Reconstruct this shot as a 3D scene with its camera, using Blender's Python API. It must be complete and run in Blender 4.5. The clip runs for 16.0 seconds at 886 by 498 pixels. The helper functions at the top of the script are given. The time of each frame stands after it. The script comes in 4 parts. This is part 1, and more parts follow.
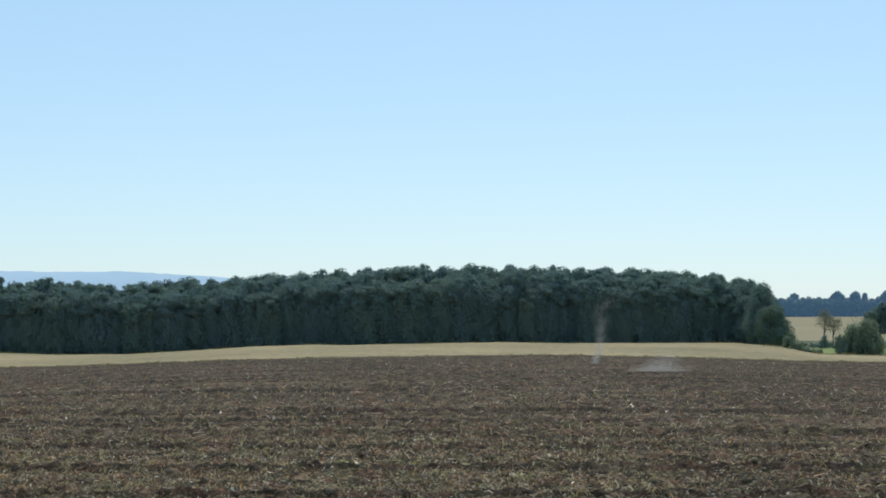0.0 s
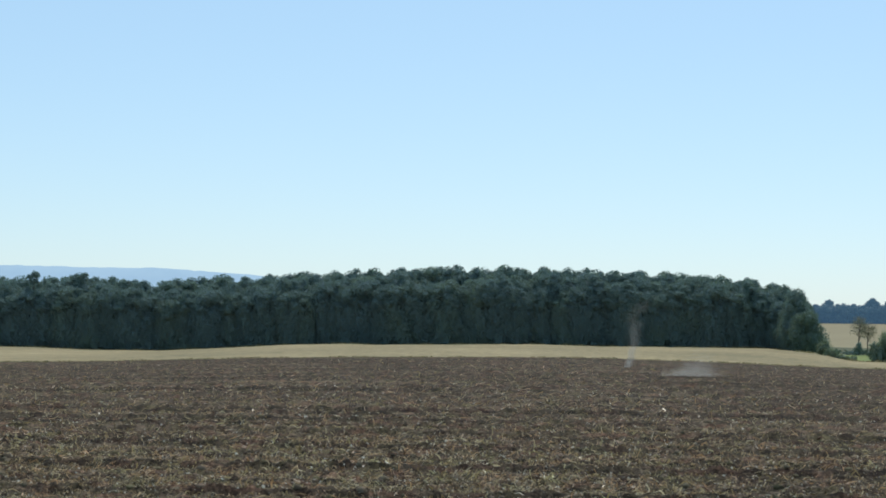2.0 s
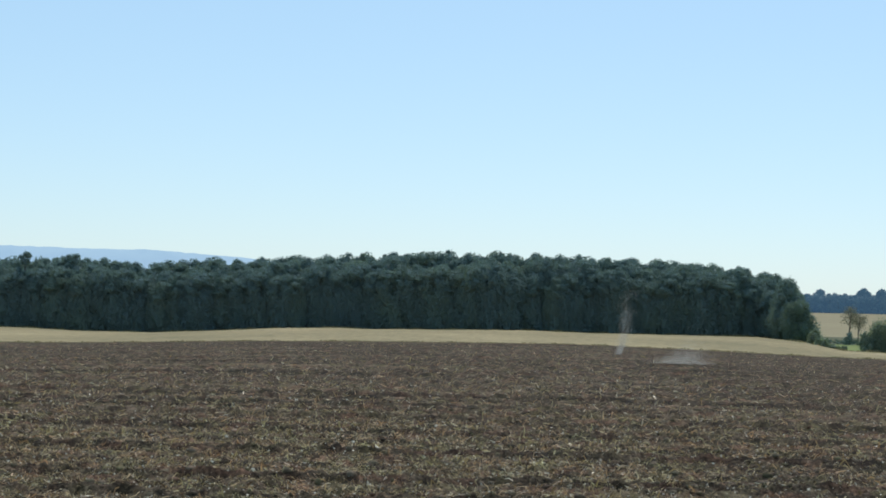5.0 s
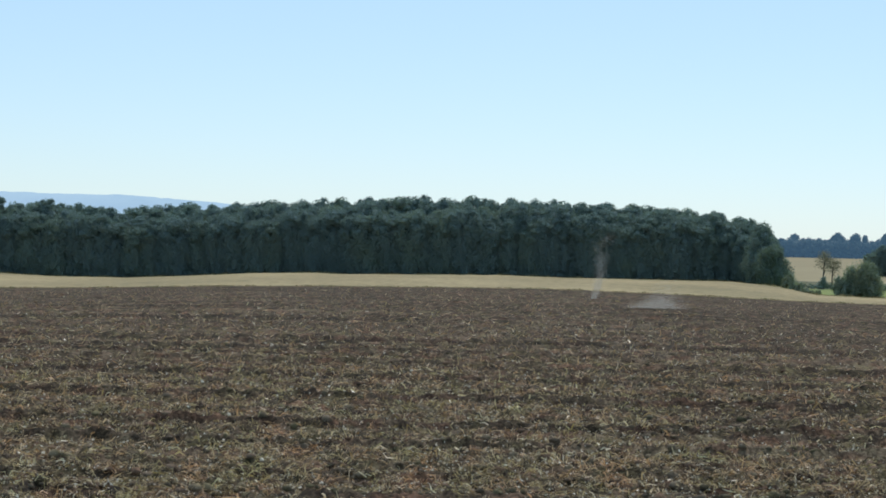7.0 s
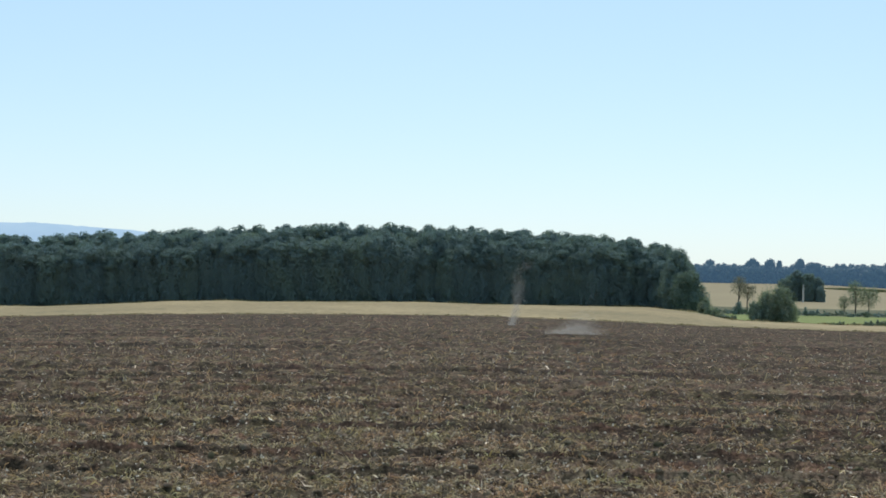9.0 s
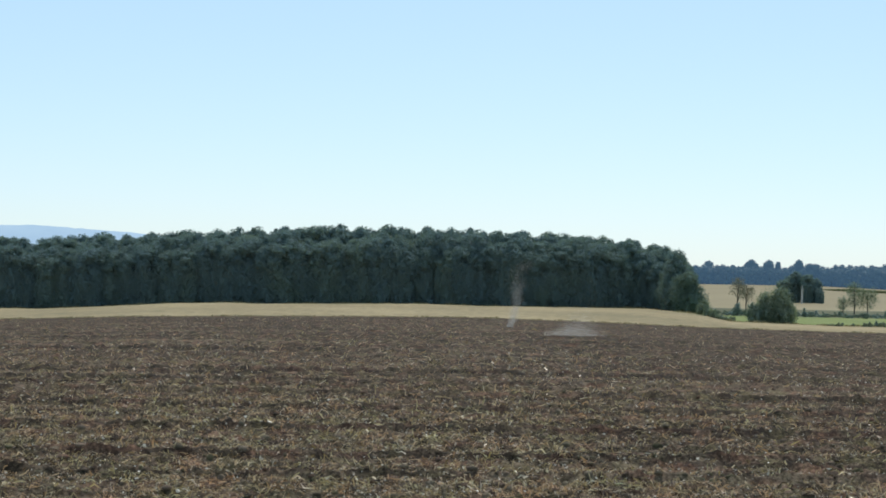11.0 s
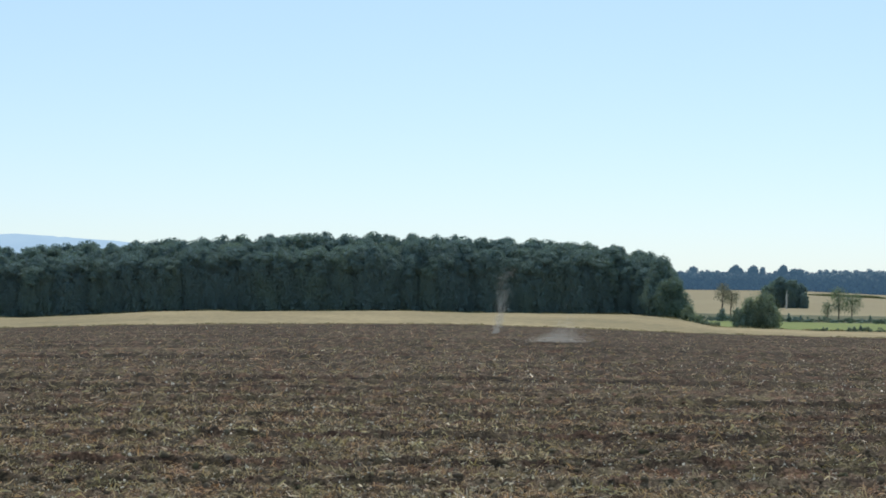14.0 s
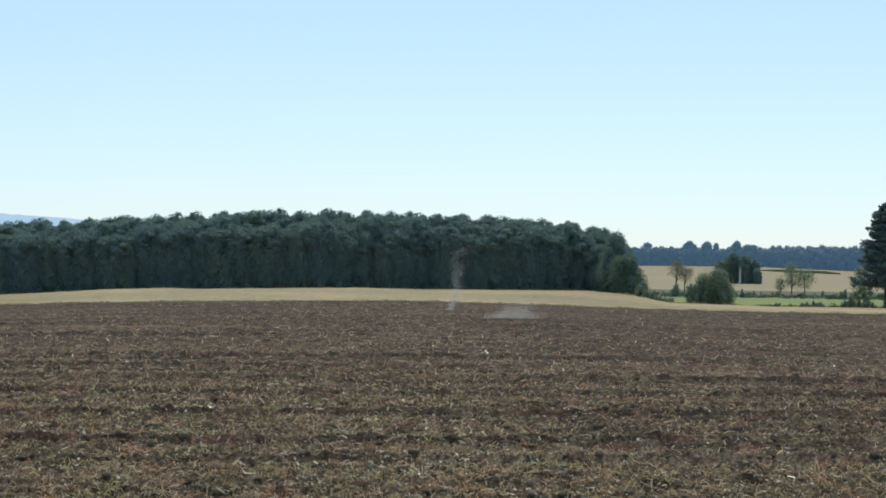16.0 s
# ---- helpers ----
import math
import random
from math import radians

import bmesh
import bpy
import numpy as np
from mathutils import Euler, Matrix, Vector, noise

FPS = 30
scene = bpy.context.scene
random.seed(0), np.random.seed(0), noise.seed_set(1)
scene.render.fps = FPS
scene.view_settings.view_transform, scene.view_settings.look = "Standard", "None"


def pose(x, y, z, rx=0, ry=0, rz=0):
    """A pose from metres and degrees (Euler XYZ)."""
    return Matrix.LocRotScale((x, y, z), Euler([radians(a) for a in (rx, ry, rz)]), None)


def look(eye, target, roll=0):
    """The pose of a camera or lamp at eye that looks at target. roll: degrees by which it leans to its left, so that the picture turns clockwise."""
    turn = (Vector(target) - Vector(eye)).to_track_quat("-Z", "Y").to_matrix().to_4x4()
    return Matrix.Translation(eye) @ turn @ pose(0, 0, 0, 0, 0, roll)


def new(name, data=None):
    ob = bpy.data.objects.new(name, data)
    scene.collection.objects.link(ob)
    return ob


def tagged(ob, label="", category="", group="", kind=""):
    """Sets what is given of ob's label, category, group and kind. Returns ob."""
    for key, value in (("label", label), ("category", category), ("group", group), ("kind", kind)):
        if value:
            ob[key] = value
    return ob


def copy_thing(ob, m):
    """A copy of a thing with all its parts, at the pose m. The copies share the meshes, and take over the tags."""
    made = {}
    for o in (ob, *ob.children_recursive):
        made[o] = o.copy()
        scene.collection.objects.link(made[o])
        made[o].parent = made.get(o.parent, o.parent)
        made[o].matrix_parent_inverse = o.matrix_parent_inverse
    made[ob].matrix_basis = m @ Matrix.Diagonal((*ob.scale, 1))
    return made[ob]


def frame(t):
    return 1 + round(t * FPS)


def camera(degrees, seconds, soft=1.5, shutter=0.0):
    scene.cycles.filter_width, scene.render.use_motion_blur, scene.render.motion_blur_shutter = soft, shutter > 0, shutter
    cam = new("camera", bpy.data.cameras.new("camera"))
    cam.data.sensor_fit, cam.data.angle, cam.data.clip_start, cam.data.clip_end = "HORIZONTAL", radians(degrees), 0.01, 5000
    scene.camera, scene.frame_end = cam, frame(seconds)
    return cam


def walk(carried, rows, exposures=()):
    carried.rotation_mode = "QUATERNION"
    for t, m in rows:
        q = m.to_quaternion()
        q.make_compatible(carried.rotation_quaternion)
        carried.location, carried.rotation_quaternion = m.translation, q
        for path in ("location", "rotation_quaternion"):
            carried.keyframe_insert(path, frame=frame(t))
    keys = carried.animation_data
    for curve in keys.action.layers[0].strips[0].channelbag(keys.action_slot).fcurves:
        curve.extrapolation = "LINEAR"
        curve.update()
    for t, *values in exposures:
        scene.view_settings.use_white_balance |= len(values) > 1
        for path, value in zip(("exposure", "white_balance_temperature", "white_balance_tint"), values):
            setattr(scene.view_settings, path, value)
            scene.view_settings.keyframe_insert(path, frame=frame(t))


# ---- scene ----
# ------------------------------------------------------------ camera: stands at the field's edge and pans
EYE = 3.0
cam = camera(27.13, 16.0, soft=1.75)
# seconds, yaw, pitch, roll in degrees
ROWS = [
    (0.0, 0.036, 2.361, 0.000),
    (0.5, 0.264, 2.304, -0.229),
    (1.0, 0.574, 2.243, -0.544),
    (1.5, 0.957, 2.342, -0.725),
    (2.0, 1.064, 2.383, -0.879),
    (2.5, 0.900, 2.470, -0.982),
    (3.0, 0.481, 2.553, -0.846),
    (3.5, 0.403, 2.648, -0.762),
    (4.0, 0.533, 2.540, -0.868),
    (4.5, 0.645, 2.461, -0.999),
    (5.0, 0.799, 1.924, -1.526),
    (5.2, 0.386, 1.263, -1.348),
    (7.3, -0.026, 0.223, -1.408),
    (7.5, -0.110, 0.380, -1.266),
    (8.0, -0.373, 0.519, -1.311),
    (8.5, -1.004, 0.692, -1.526),
    (9.0, -2.534, 1.122, -1.206),
    (9.5, -2.814, 1.249, -1.382),
    (12.0, -2.434, 1.140, -0.885),
    (12.5, -2.476, 1.271, -0.805),
    (13.0, -2.473, 1.322, -0.845),
    (13.5, -2.580, 1.378, -0.667),
    (14.0, -3.038, 1.401, -0.827),
    (14.5, -3.748, 1.197, -0.681),
    (15.0, -4.379, 0.950, -0.385),
    (15.5, -4.523, 0.897, -0.281),
    (16.0, -4.447, 0.691, -0.664),
]
EXPOSURES = [(0.0, 0.03, 5980, 8), (5.2, 0.03, 5980, 8), (7.3, 0.09, 6080, 10), (9.0, 0.14, 6150, 11), (16.0, 0.14, 6150, 11)]
walk(cam, [(t, pose(0.02, -0.03, EYE, 90 + pitch, roll, yaw)) for t, yaw, pitch, roll in ROWS], EXPOSURES)

# ------------------------------------------------------------ sky and sun
SUN_AZ, SUN_EL = 14.0, 54.0      # degrees right of straight ahead, and above the horizon
world = bpy.data.worlds.new("sky")
scene.world = world
world.use_nodes = True
wn = world.node_tree.nodes
sky = wn.new("ShaderNodeTexSky")
sky.sky_type, sky.sun_disc = "NISHITA", False
sky.sun_elevation, sky.sun_rotation = radians(SUN_EL), radians(SUN_AZ)
sky.air_density, sky.dust_density, sky.ozone_density, sky.altitude = 1.0, 0.6, 1.5, 600
wn["Background"].inputs["Strength"].default_value = 0.107
haze = wn.new("ShaderNodeMix")            # even pale haze over the whole sky
haze.data_type = "RGBA"
haze.inputs["Factor"].default_value = 0.41
haze.inputs["B"].default_value = (4.95, 7.37, 8.2, 1)
clear = wn.new("ShaderNodeMix")           # moist summer air: a greener blue
clear.data_type, clear.blend_type = "RGBA", "MULTIPLY"
clear.inputs["Factor"].default_value = 1.0
clear.inputs["B"].default_value = (1.0, 0.97, 1.005, 1)
world.node_tree.links.new(sky.outputs[0], clear.inputs["A"])
world.node_tree.links.new(clear.outputs["Result"], haze.inputs["A"])
world.node_tree.links.new(haze.outputs["Result"], wn["Background"].inputs["Color"])
lamp = bpy.data.lights.new("sun", "SUN")
lamp.energy, lamp.angle, lamp.color = 2.35, radians(0.55), (1.0, 0.90, 0.79)
sun = new("sun", lamp)
a, e = radians(SUN_AZ), radians(SUN_EL)
sun.matrix_world = look((300 * math.sin(a) * math.cos(e), 300 * math.cos(a) * math.cos(e), 300 * math.sin(e)), (0, 0, 0))


# ------------------------------------------------------------ materials
def ramp(nodes, stops):
    node = nodes.new("ShaderNodeValToRGB")
    el = node.color_ramp.elements
    while len(el) < len(stops):
        el.new(0.5)
    for k, (p, c) in zip(el, stops):
        k.position, k.color = p, (*c, 1)
    return node


def surface(name, stops, big, small, roughness=0.9, bump=0.3, depth=0.05, island=0.0, per_object=0.0,
            translucent=0.0, stretch=(1, 1, 1), specular=0.3, tint=0.0, haze_sheen=0.0, haze_glow=None, shiny=0.0, rows=0.0):
    """Earth, leaf and bark surfaces: a colour ramp driven by noise at two scales (per metre), with relief."""
    mat = bpy.data.materials.new(name)
    mat.use_nodes = True
    n, l = mat.node_tree.nodes, mat.node_tree.links
    bsdf = n["Principled BSDF"]
    geo = n.new("ShaderNodeNewGeometry")
    mapping = n.new("ShaderNodeMapping")
    mapping.inputs["Scale"].default_value = stretch
    l.new(geo.outputs["Position"], mapping.inputs["Vector"])
    noises = []
    for scale, detail in ((big, 3), (small, 5)):
        t = n.new("ShaderNodeTexNoise")
        t.inputs["Scale"].default_value, t.inputs["Detail"].default_value = scale, detail
        t.inputs["Roughness"].default_value = 0.65
        l.new(mapping.outputs[0], t.inputs["Vector"])
        noises.append(t)
    mix = n.new("ShaderNodeMath")
    mix.operation = "MULTIPLY_ADD"
    mix.inputs[1].default_value = 0.45
    l.new(noises[0].outputs["Fac"], mix.inputs[0])
    half = n.new("ShaderNodeMath")
    half.operation = "MULTIPLY"
    half.inputs[1].default_value = 0.55
    l.new(noises[1].outputs["Fac"], half.inputs[0])
    l.new(half.outputs[0], mix.inputs[2])
    value = mix.outputs[0]
    if rows:                                    # soil tone runs lighter and darker in streaks along the plough's lines
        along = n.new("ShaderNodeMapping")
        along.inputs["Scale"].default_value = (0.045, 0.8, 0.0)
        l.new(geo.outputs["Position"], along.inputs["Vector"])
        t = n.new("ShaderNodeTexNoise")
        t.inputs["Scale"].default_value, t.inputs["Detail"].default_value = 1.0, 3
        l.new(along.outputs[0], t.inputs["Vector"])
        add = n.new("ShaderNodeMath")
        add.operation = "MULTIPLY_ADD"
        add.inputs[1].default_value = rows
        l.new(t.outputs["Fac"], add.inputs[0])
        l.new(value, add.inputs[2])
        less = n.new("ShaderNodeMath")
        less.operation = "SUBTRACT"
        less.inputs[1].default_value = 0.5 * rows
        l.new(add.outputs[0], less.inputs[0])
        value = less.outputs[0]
    for amount, source in ((island, geo.outputs["Random Per Island"]), (per_object, None)):
        if amount:
            if source is None:
                source = n.new("ShaderNodeObjectInfo").outputs["Random"]
            shift = n.new("ShaderNodeMath")
            shift.operation = "SUBTRACT"
            shift.inputs[1].default_value = 0.5
            l.new(source, shift.inputs[0])
            add = n.new("ShaderNodeMath")
            add.operation = "MULTIPLY_ADD"
            add.inputs[1].default_value = amount
            l.new(shift.outputs[0], add.inputs[0])
            l.new(value, add.inputs[2])
            value = add.outputs[0]
    r = ramp(n, stops)
    l.new(value, r.inputs[0])
    colour = r.outputs[0]
    if tint:
        t = n.new("ShaderNodeTexNoise")
        t.inputs["Scale"].default_value, t.inputs["Detail"].default_value = tint, 4
        l.new(mapping.outputs[0], t.inputs["Vector"])
        hue = ramp(n, [(0.34, (1.22, 0.95, 0.90)), (0.5, (1.0, 1.0, 1.0)), (0.66, (0.94, 1.02, 0.80))])
        l.new(t.outputs["Fac"], hue.inputs[0])
        by = n.new("ShaderNodeMix")
        by.data_type, by.blend_type = "RGBA", "MULTIPLY"
        by.inputs["Factor"].default_value = 1.0
        l.new(colour, by.inputs["A"])
        l.new(hue.outputs[0], by.inputs["B"])
        colour = by.outputs["Result"]
    l.new(colour, bsdf.inputs["Base Color"])
    bsdf.inputs["Roughness"].default_value = roughness
    bsdf.inputs["Specular IOR Level"].default_value = specular
    if shiny:                                   # a few pieces are glossy and catch the sun
        pick = n.new("ShaderNodeMath")
        pick.operation = "GREATER_THAN"
        pick.inputs[1].default_value = 1 - shiny
        l.new(geo.outputs["Random Per Island"], pick.inputs[0])
        gloss = n.new("ShaderNodeMapRange")
        gloss.inputs["To Min"].default_value, gloss.inputs["To Max"].default_value = roughness, 0.38
        l.new(pick.outputs[0], gloss.inputs["Value"])
        l.new(gloss.outputs["Result"], bsdf.inputs["Roughness"])
    if haze_sheen:                                   # bluish sheen put on leaves to imitate haze over their shade
        bsdf.inputs["Sheen Weight"].default_value = haze_sheen
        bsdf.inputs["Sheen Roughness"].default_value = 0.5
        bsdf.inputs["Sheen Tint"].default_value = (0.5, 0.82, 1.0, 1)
    if haze_glow:                                    # air light painted as emission on the farthest backdrop's leaves
        bsdf.inputs["Emission Color"].default_value = (*haze_glow, 1)
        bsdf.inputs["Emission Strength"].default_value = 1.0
    if bump:
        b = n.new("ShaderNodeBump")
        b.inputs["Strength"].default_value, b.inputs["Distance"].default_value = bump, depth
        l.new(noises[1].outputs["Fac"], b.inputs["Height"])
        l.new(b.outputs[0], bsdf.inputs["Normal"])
    if translucent:
        tr = n.new("ShaderNodeBsdfTranslucent")
        if haze_sheen:                               # light comes through a leaf yellower than it comes off it
            warm = n.new("ShaderNodeMix")
            warm.data_type, warm.blend_type = "RGBA", "MULTIPLY"
            warm.inputs["Factor"].default_value = 1.0
            warm.inputs["B"].default_value = (1.12, 1.16, 0.68, 1)
            l.new(colour, warm.inputs["A"])
            l.new(warm.outputs["Result"], tr.inputs["Color"])
        else:
            l.new(colour, tr.inputs["Color"])
        ms = n.new("ShaderNodeMixShader")
        ms.inputs[0].default_value = translucent
        l.new(bsdf.outputs[0], ms.inputs[1])
        l.new(tr.outputs[0], ms.inputs[2])
        l.new(ms.outputs[0], n["Material Output"].inputs["Surface"])
    return mat


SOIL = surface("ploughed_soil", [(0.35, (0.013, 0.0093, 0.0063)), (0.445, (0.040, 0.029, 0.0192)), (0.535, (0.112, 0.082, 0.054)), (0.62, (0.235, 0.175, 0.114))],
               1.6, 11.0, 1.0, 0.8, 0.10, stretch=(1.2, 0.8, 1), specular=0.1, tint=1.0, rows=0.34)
CLOD = surface("soil_clod", [(0.25, (0.09, 0.068, 0.048)), (0.5, (0.16, 0.12, 0.083)), (0.8, (0.25, 0.19, 0.13))],
               0.3, 22.0, 1.0, 0.7, 0.03, island=0.5, specular=0.1, tint=0.6)
STRAW = surface("crop_residue", [(0.05, (0.07, 0.046, 0.026)), (0.3, (0.17, 0.12, 0.064)), (0.5, (0.375, 0.27, 0.125)), (0.7, (0.59, 0.435, 0.21)), (0.9, (0.72, 0.56, 0.31)), (1.02, (0.80, 0.71, 0.52))],
                0.2, 8.0, 0.6, 0.0, island=0.95, specular=0.3, translucent=0.3, stretch=(1, 0.2, 1), tint=1.7, shiny=0.2)
STUBBLE = surface("cut_hay_stubble", [(0.38, (0.19, 0.155, 0.066)), (0.5, (0.315, 0.238, 0.112)), (0.62, (0.43, 0.33, 0.165))],
                  0.05, 1.6, 0.95, 0.5, 0.1, stretch=(0.7, 0.14, 1))
FAR_STUBBLE = surface("far_stubble", [(0.3, (0.235, 0.185, 0.095)), (0.5, (0.30, 0.24, 0.127)), (0.7, (0.35, 0.285, 0.155))],
                      0.012, 0.5, 0.95, 0.3, 0.1, stretch=(0.4, 1, 1))
MEADOW = surface("green_meadow", [(0.3, (0.125, 0.16, 0.03)), (0.5, (0.18, 0.215, 0.045)), (0.7, (0.26, 0.27, 0.07))],
                 0.05, 2.0, 0.9, 0.5, 0.1)
ROUGH = surface("rough_grass", [(0.3, (0.055, 0.065, 0.025)), (0.5, (0.095, 0.10, 0.04)), (0.7, (0.20, 0.17, 0.075))],
                0.08, 1.5, 0.9, 0.6, 0.2)
FLOOR = surface("woodland_floor", [(0.3, (0.03, 0.035, 0.02)), (0.7, (0.08, 0.08, 0.045))], 0.1, 2.0, 0.95, 0.5, 0.1)
# base colour lifted and blued: haze before the wood is painted in
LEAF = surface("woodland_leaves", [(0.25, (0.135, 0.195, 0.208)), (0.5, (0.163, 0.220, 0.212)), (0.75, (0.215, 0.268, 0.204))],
               0.15, 2.2, 0.85, 0.0, island=0.1, per_object=0.2, translucent=0.4, specular=0.8, haze_sheen=0.45)
LEAF_PALE = surface("pale_leaves", [(0.25, (0.115, 0.16, 0.128)), (0.5, (0.16, 0.205, 0.15)), (0.75, (0.215, 0.25, 0.165))],
                    0.3, 1.5, 0.85, 0.0, island=0.28, per_object=0.3, translucent=0.35, specular=0.7, haze_sheen=0.4)
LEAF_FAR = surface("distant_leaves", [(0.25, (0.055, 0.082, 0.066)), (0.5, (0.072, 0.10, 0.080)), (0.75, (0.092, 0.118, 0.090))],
                   0.1, 0.8, 0.6, 0.0, island=0.4, translucent=0.15, specular=0.25, haze_sheen=0.0, haze_glow=(0.040, 0.078, 0.128))
LEAF_DRY = surface("dry_leaves", [(0.25, (0.165, 0.155, 0.10)), (0.5, (0.25, 0.235, 0.155)), (0.75, (0.33, 0.31, 0.215))],
                   0.3, 1.5, 0.7, 0.0, island=0.5, translucent=0.25)
NEEDLE = surface("conifer_needles", [(0.25, (0.06, 0.09, 0.085)), (0.5, (0.08, 0.115, 0.10)), (0.75, (0.105, 0.14, 0.105))],
                 0.3, 1.5, 0.6, 0.0, island=0.5, translucent=0.15, specular=0.6, haze_sheen=0.6)
BARK = surface("bark", [(0.3, (0.05, 0.042, 0.034)), (0.5, (0.10, 0.085, 0.07)), (0.7, (0.17, 0.15, 0.125))],
               0.8, 5.0, 0.95, 0.6, 0.05, stretch=(1, 1, 0.25))
PALE_BARK = surface("bleached_bark", [(0.3, (0.40, 0.37, 0.33)), (0.7, (0.62, 0.58, 0.52))], 1.0, 6.0, 0.9, 0.4, 0.03, stretch=(1, 1, 0.25))
# pale enough that the chips stand in for sun glints
CHAFF = surface("bleached_chaff", [(0.3, (0.66, 0.57, 0.42)), (0.7, (0.84, 0.76, 0.60))], 0.5, 9.0, 0.36, 0.0, island=0.6, specular=0.5, translucent=0.3)
DUST = surface("airborne_dust", [(0.3, (0.66, 0.60, 0.52)), (0.7, (0.78, 0.72, 0.64))], 0.5, 4.0, 1.0, 0.0, translucent=0.5, specular=0.0)
LEAF_AIRY = surface("airy_leaves", [(0.25, (0.15, 0.19, 0.14)), (0.5, (0.205, 0.245, 0.17)), (0.75, (0.27, 0.30, 0.205))],
                    0.3, 1.5, 0.65, 0.0, island=0.4, translucent=0.45, specular=0.7, haze_sheen=0.3)
DRY_GRASS = surface("dry_grass", [(0.2, (0.20, 0.18, 0.07)), (0.5, (0.34, 0.28, 0.14)), (0.8, (0.46, 0.39, 0.22))], 0.2, 2.0, 0.9, 0.0, island=0.6, translucent=0.3)
CORN = surface("standing_corn", [(0.3, (0.09, 0.12, 0.035)), (0.5, (0.14, 0.16, 0.06)), (0.7, (0.24, 0.22, 0.10))],
               0.1, 1.2, 0.7, 0.0, island=0.5, translucent=0.2)

# distant ridge: dark green base, distance haze painted on as blue emission
RIDGE = bpy.data.materials.new("distant_ridge")
RIDGE.use_nodes = True
rn, rl = RIDGE.node_tree.nodes, RIDGE.node_tree.links
rb = rn["Principled BSDF"]
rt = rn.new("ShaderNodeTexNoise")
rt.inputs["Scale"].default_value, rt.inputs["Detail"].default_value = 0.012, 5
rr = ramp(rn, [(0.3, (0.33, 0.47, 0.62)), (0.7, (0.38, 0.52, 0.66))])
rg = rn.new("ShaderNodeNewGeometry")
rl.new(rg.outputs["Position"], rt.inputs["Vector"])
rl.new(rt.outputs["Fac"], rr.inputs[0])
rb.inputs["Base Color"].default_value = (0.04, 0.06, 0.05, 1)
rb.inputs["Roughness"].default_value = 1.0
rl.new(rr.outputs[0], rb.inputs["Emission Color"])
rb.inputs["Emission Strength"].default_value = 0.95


# ------------------------------------------------------------ shape of the land
def smooth(x, a, b):
    t = np.clip((np.asarray(x, float) - a) / (b - a), 0, 1)
    return t * t * (3 - 2 * t)


# angles below the eye's level at which the ploughed field and the stubble end, by bearing
EDGE_1 = ((-18, -13.5, -10, -6.7, -3.2, 0.3, 2.6, 4.5, 7.6, 11, 14.5, 17.3, 22),
          (-1.32, -1.282, -1.19, -1.07, -1.0, -0.95, -0.92, -0.932, -0.995, -1.085, -1.124, -1.13, -1.13))
EDGE_2 = ((-18, -13.5, -11.9, -9.8, -7.9, -5.9, -4.1, -3.2, 0.3, 2.0, 3.8, 8.9, 10.4, 11.06, 11.5, 12.8, 14.5, 22),
          (-0.8, -0.83, -0.885, -0.885, -0.78, -0.65, -0.59, -0.61, -0.54, -0.52, -0.55, -0.53, -0.66, -0.79, -0.875, -0.906, -0.945, -0.94))


def land(az, r):
    """Height of the ground at a bearing (degrees right of straight ahead) and a distance from the camera's foot."""
    az = np.clip(np.where(az > 180, az - 360, az), -24, 24)
    right = smooth(az, 8.8, 11.6)
    c = np.cos(np.radians(az))
    r1 = EDGE_NEAR / c
    r2 = (432 + (292 - 432) * right) / c
    r3, r4, r5 = r2 + 105, r2 + 178, 1100 / c
    def lift(rr, el):
        return EYE + rr * np.tan(np.radians(el))
    z1 = lift(r1, np.interp(az, *EDGE_1) - 0.02)
    z2 = lift(r2, np.interp(az, *EDGE_2) - 0.03)
    z3 = lift(r3, -0.60 - 0.11 * right)
    z4 = lift(r4, -0.42 - 0.07 * right)
    z5 = lift(r5, np.interp(az, (8, 14, 17, 22), (0.23, 0.25, 0.14, 0.10)))
    stops = [(0 * r1, 0 * z1), (55 + 0 * r1, 0 * z1), (r1, z1), (r2, z2), (r3, z3), (r4, z4), (r5, z5), (2200 + 0 * r1, z5 + 4), (9000 + 0 * r1, z5 - 10)]
    z = np.zeros(np.broadcast(az, r).shape)
    for (ra, za), (rb_, zb) in zip(stops, stops[1:]):
        t = np.clip((r - ra) / (rb_ - ra), 0, 1)
        z = np.where(r >= ra, za + (zb - za) * t, z)
    return z


EDGE_NEAR = 160.0


def spot(az, r):
    a = radians(az)
    return r * math.sin(a), r * math.cos(a), float(land(np.array(float(az)), np.array(float(r))))


def height_of(az, r, el):
    """Height over the ground of a thing whose top stands at that angle above the eye's level."""
    return EYE + r * math.tan(radians(el)) - spot(az, r)[2]


RNG = np.random.default_rng(7)
LATTICE = RNG.random((256, 256))


def value_noise(x, y):
    xi, yi = np.floor(x).astype(int), np.floor(y).astype(int)
    fx, fy = x - xi, y - yi
    fx, fy = fx * fx * (3 - 2 * fx), fy * fy * (3 - 2 * fy)
    def g(i, j):
        return LATTICE[i % 256, j % 256]
    top = g(xi, yi) * (1 - fx) + g(xi + 1, yi) * fx
    low = g(xi, yi + 1) * (1 - fx) + g(xi + 1, yi + 1) * fx
    return top * (1 - fy) + low * fy


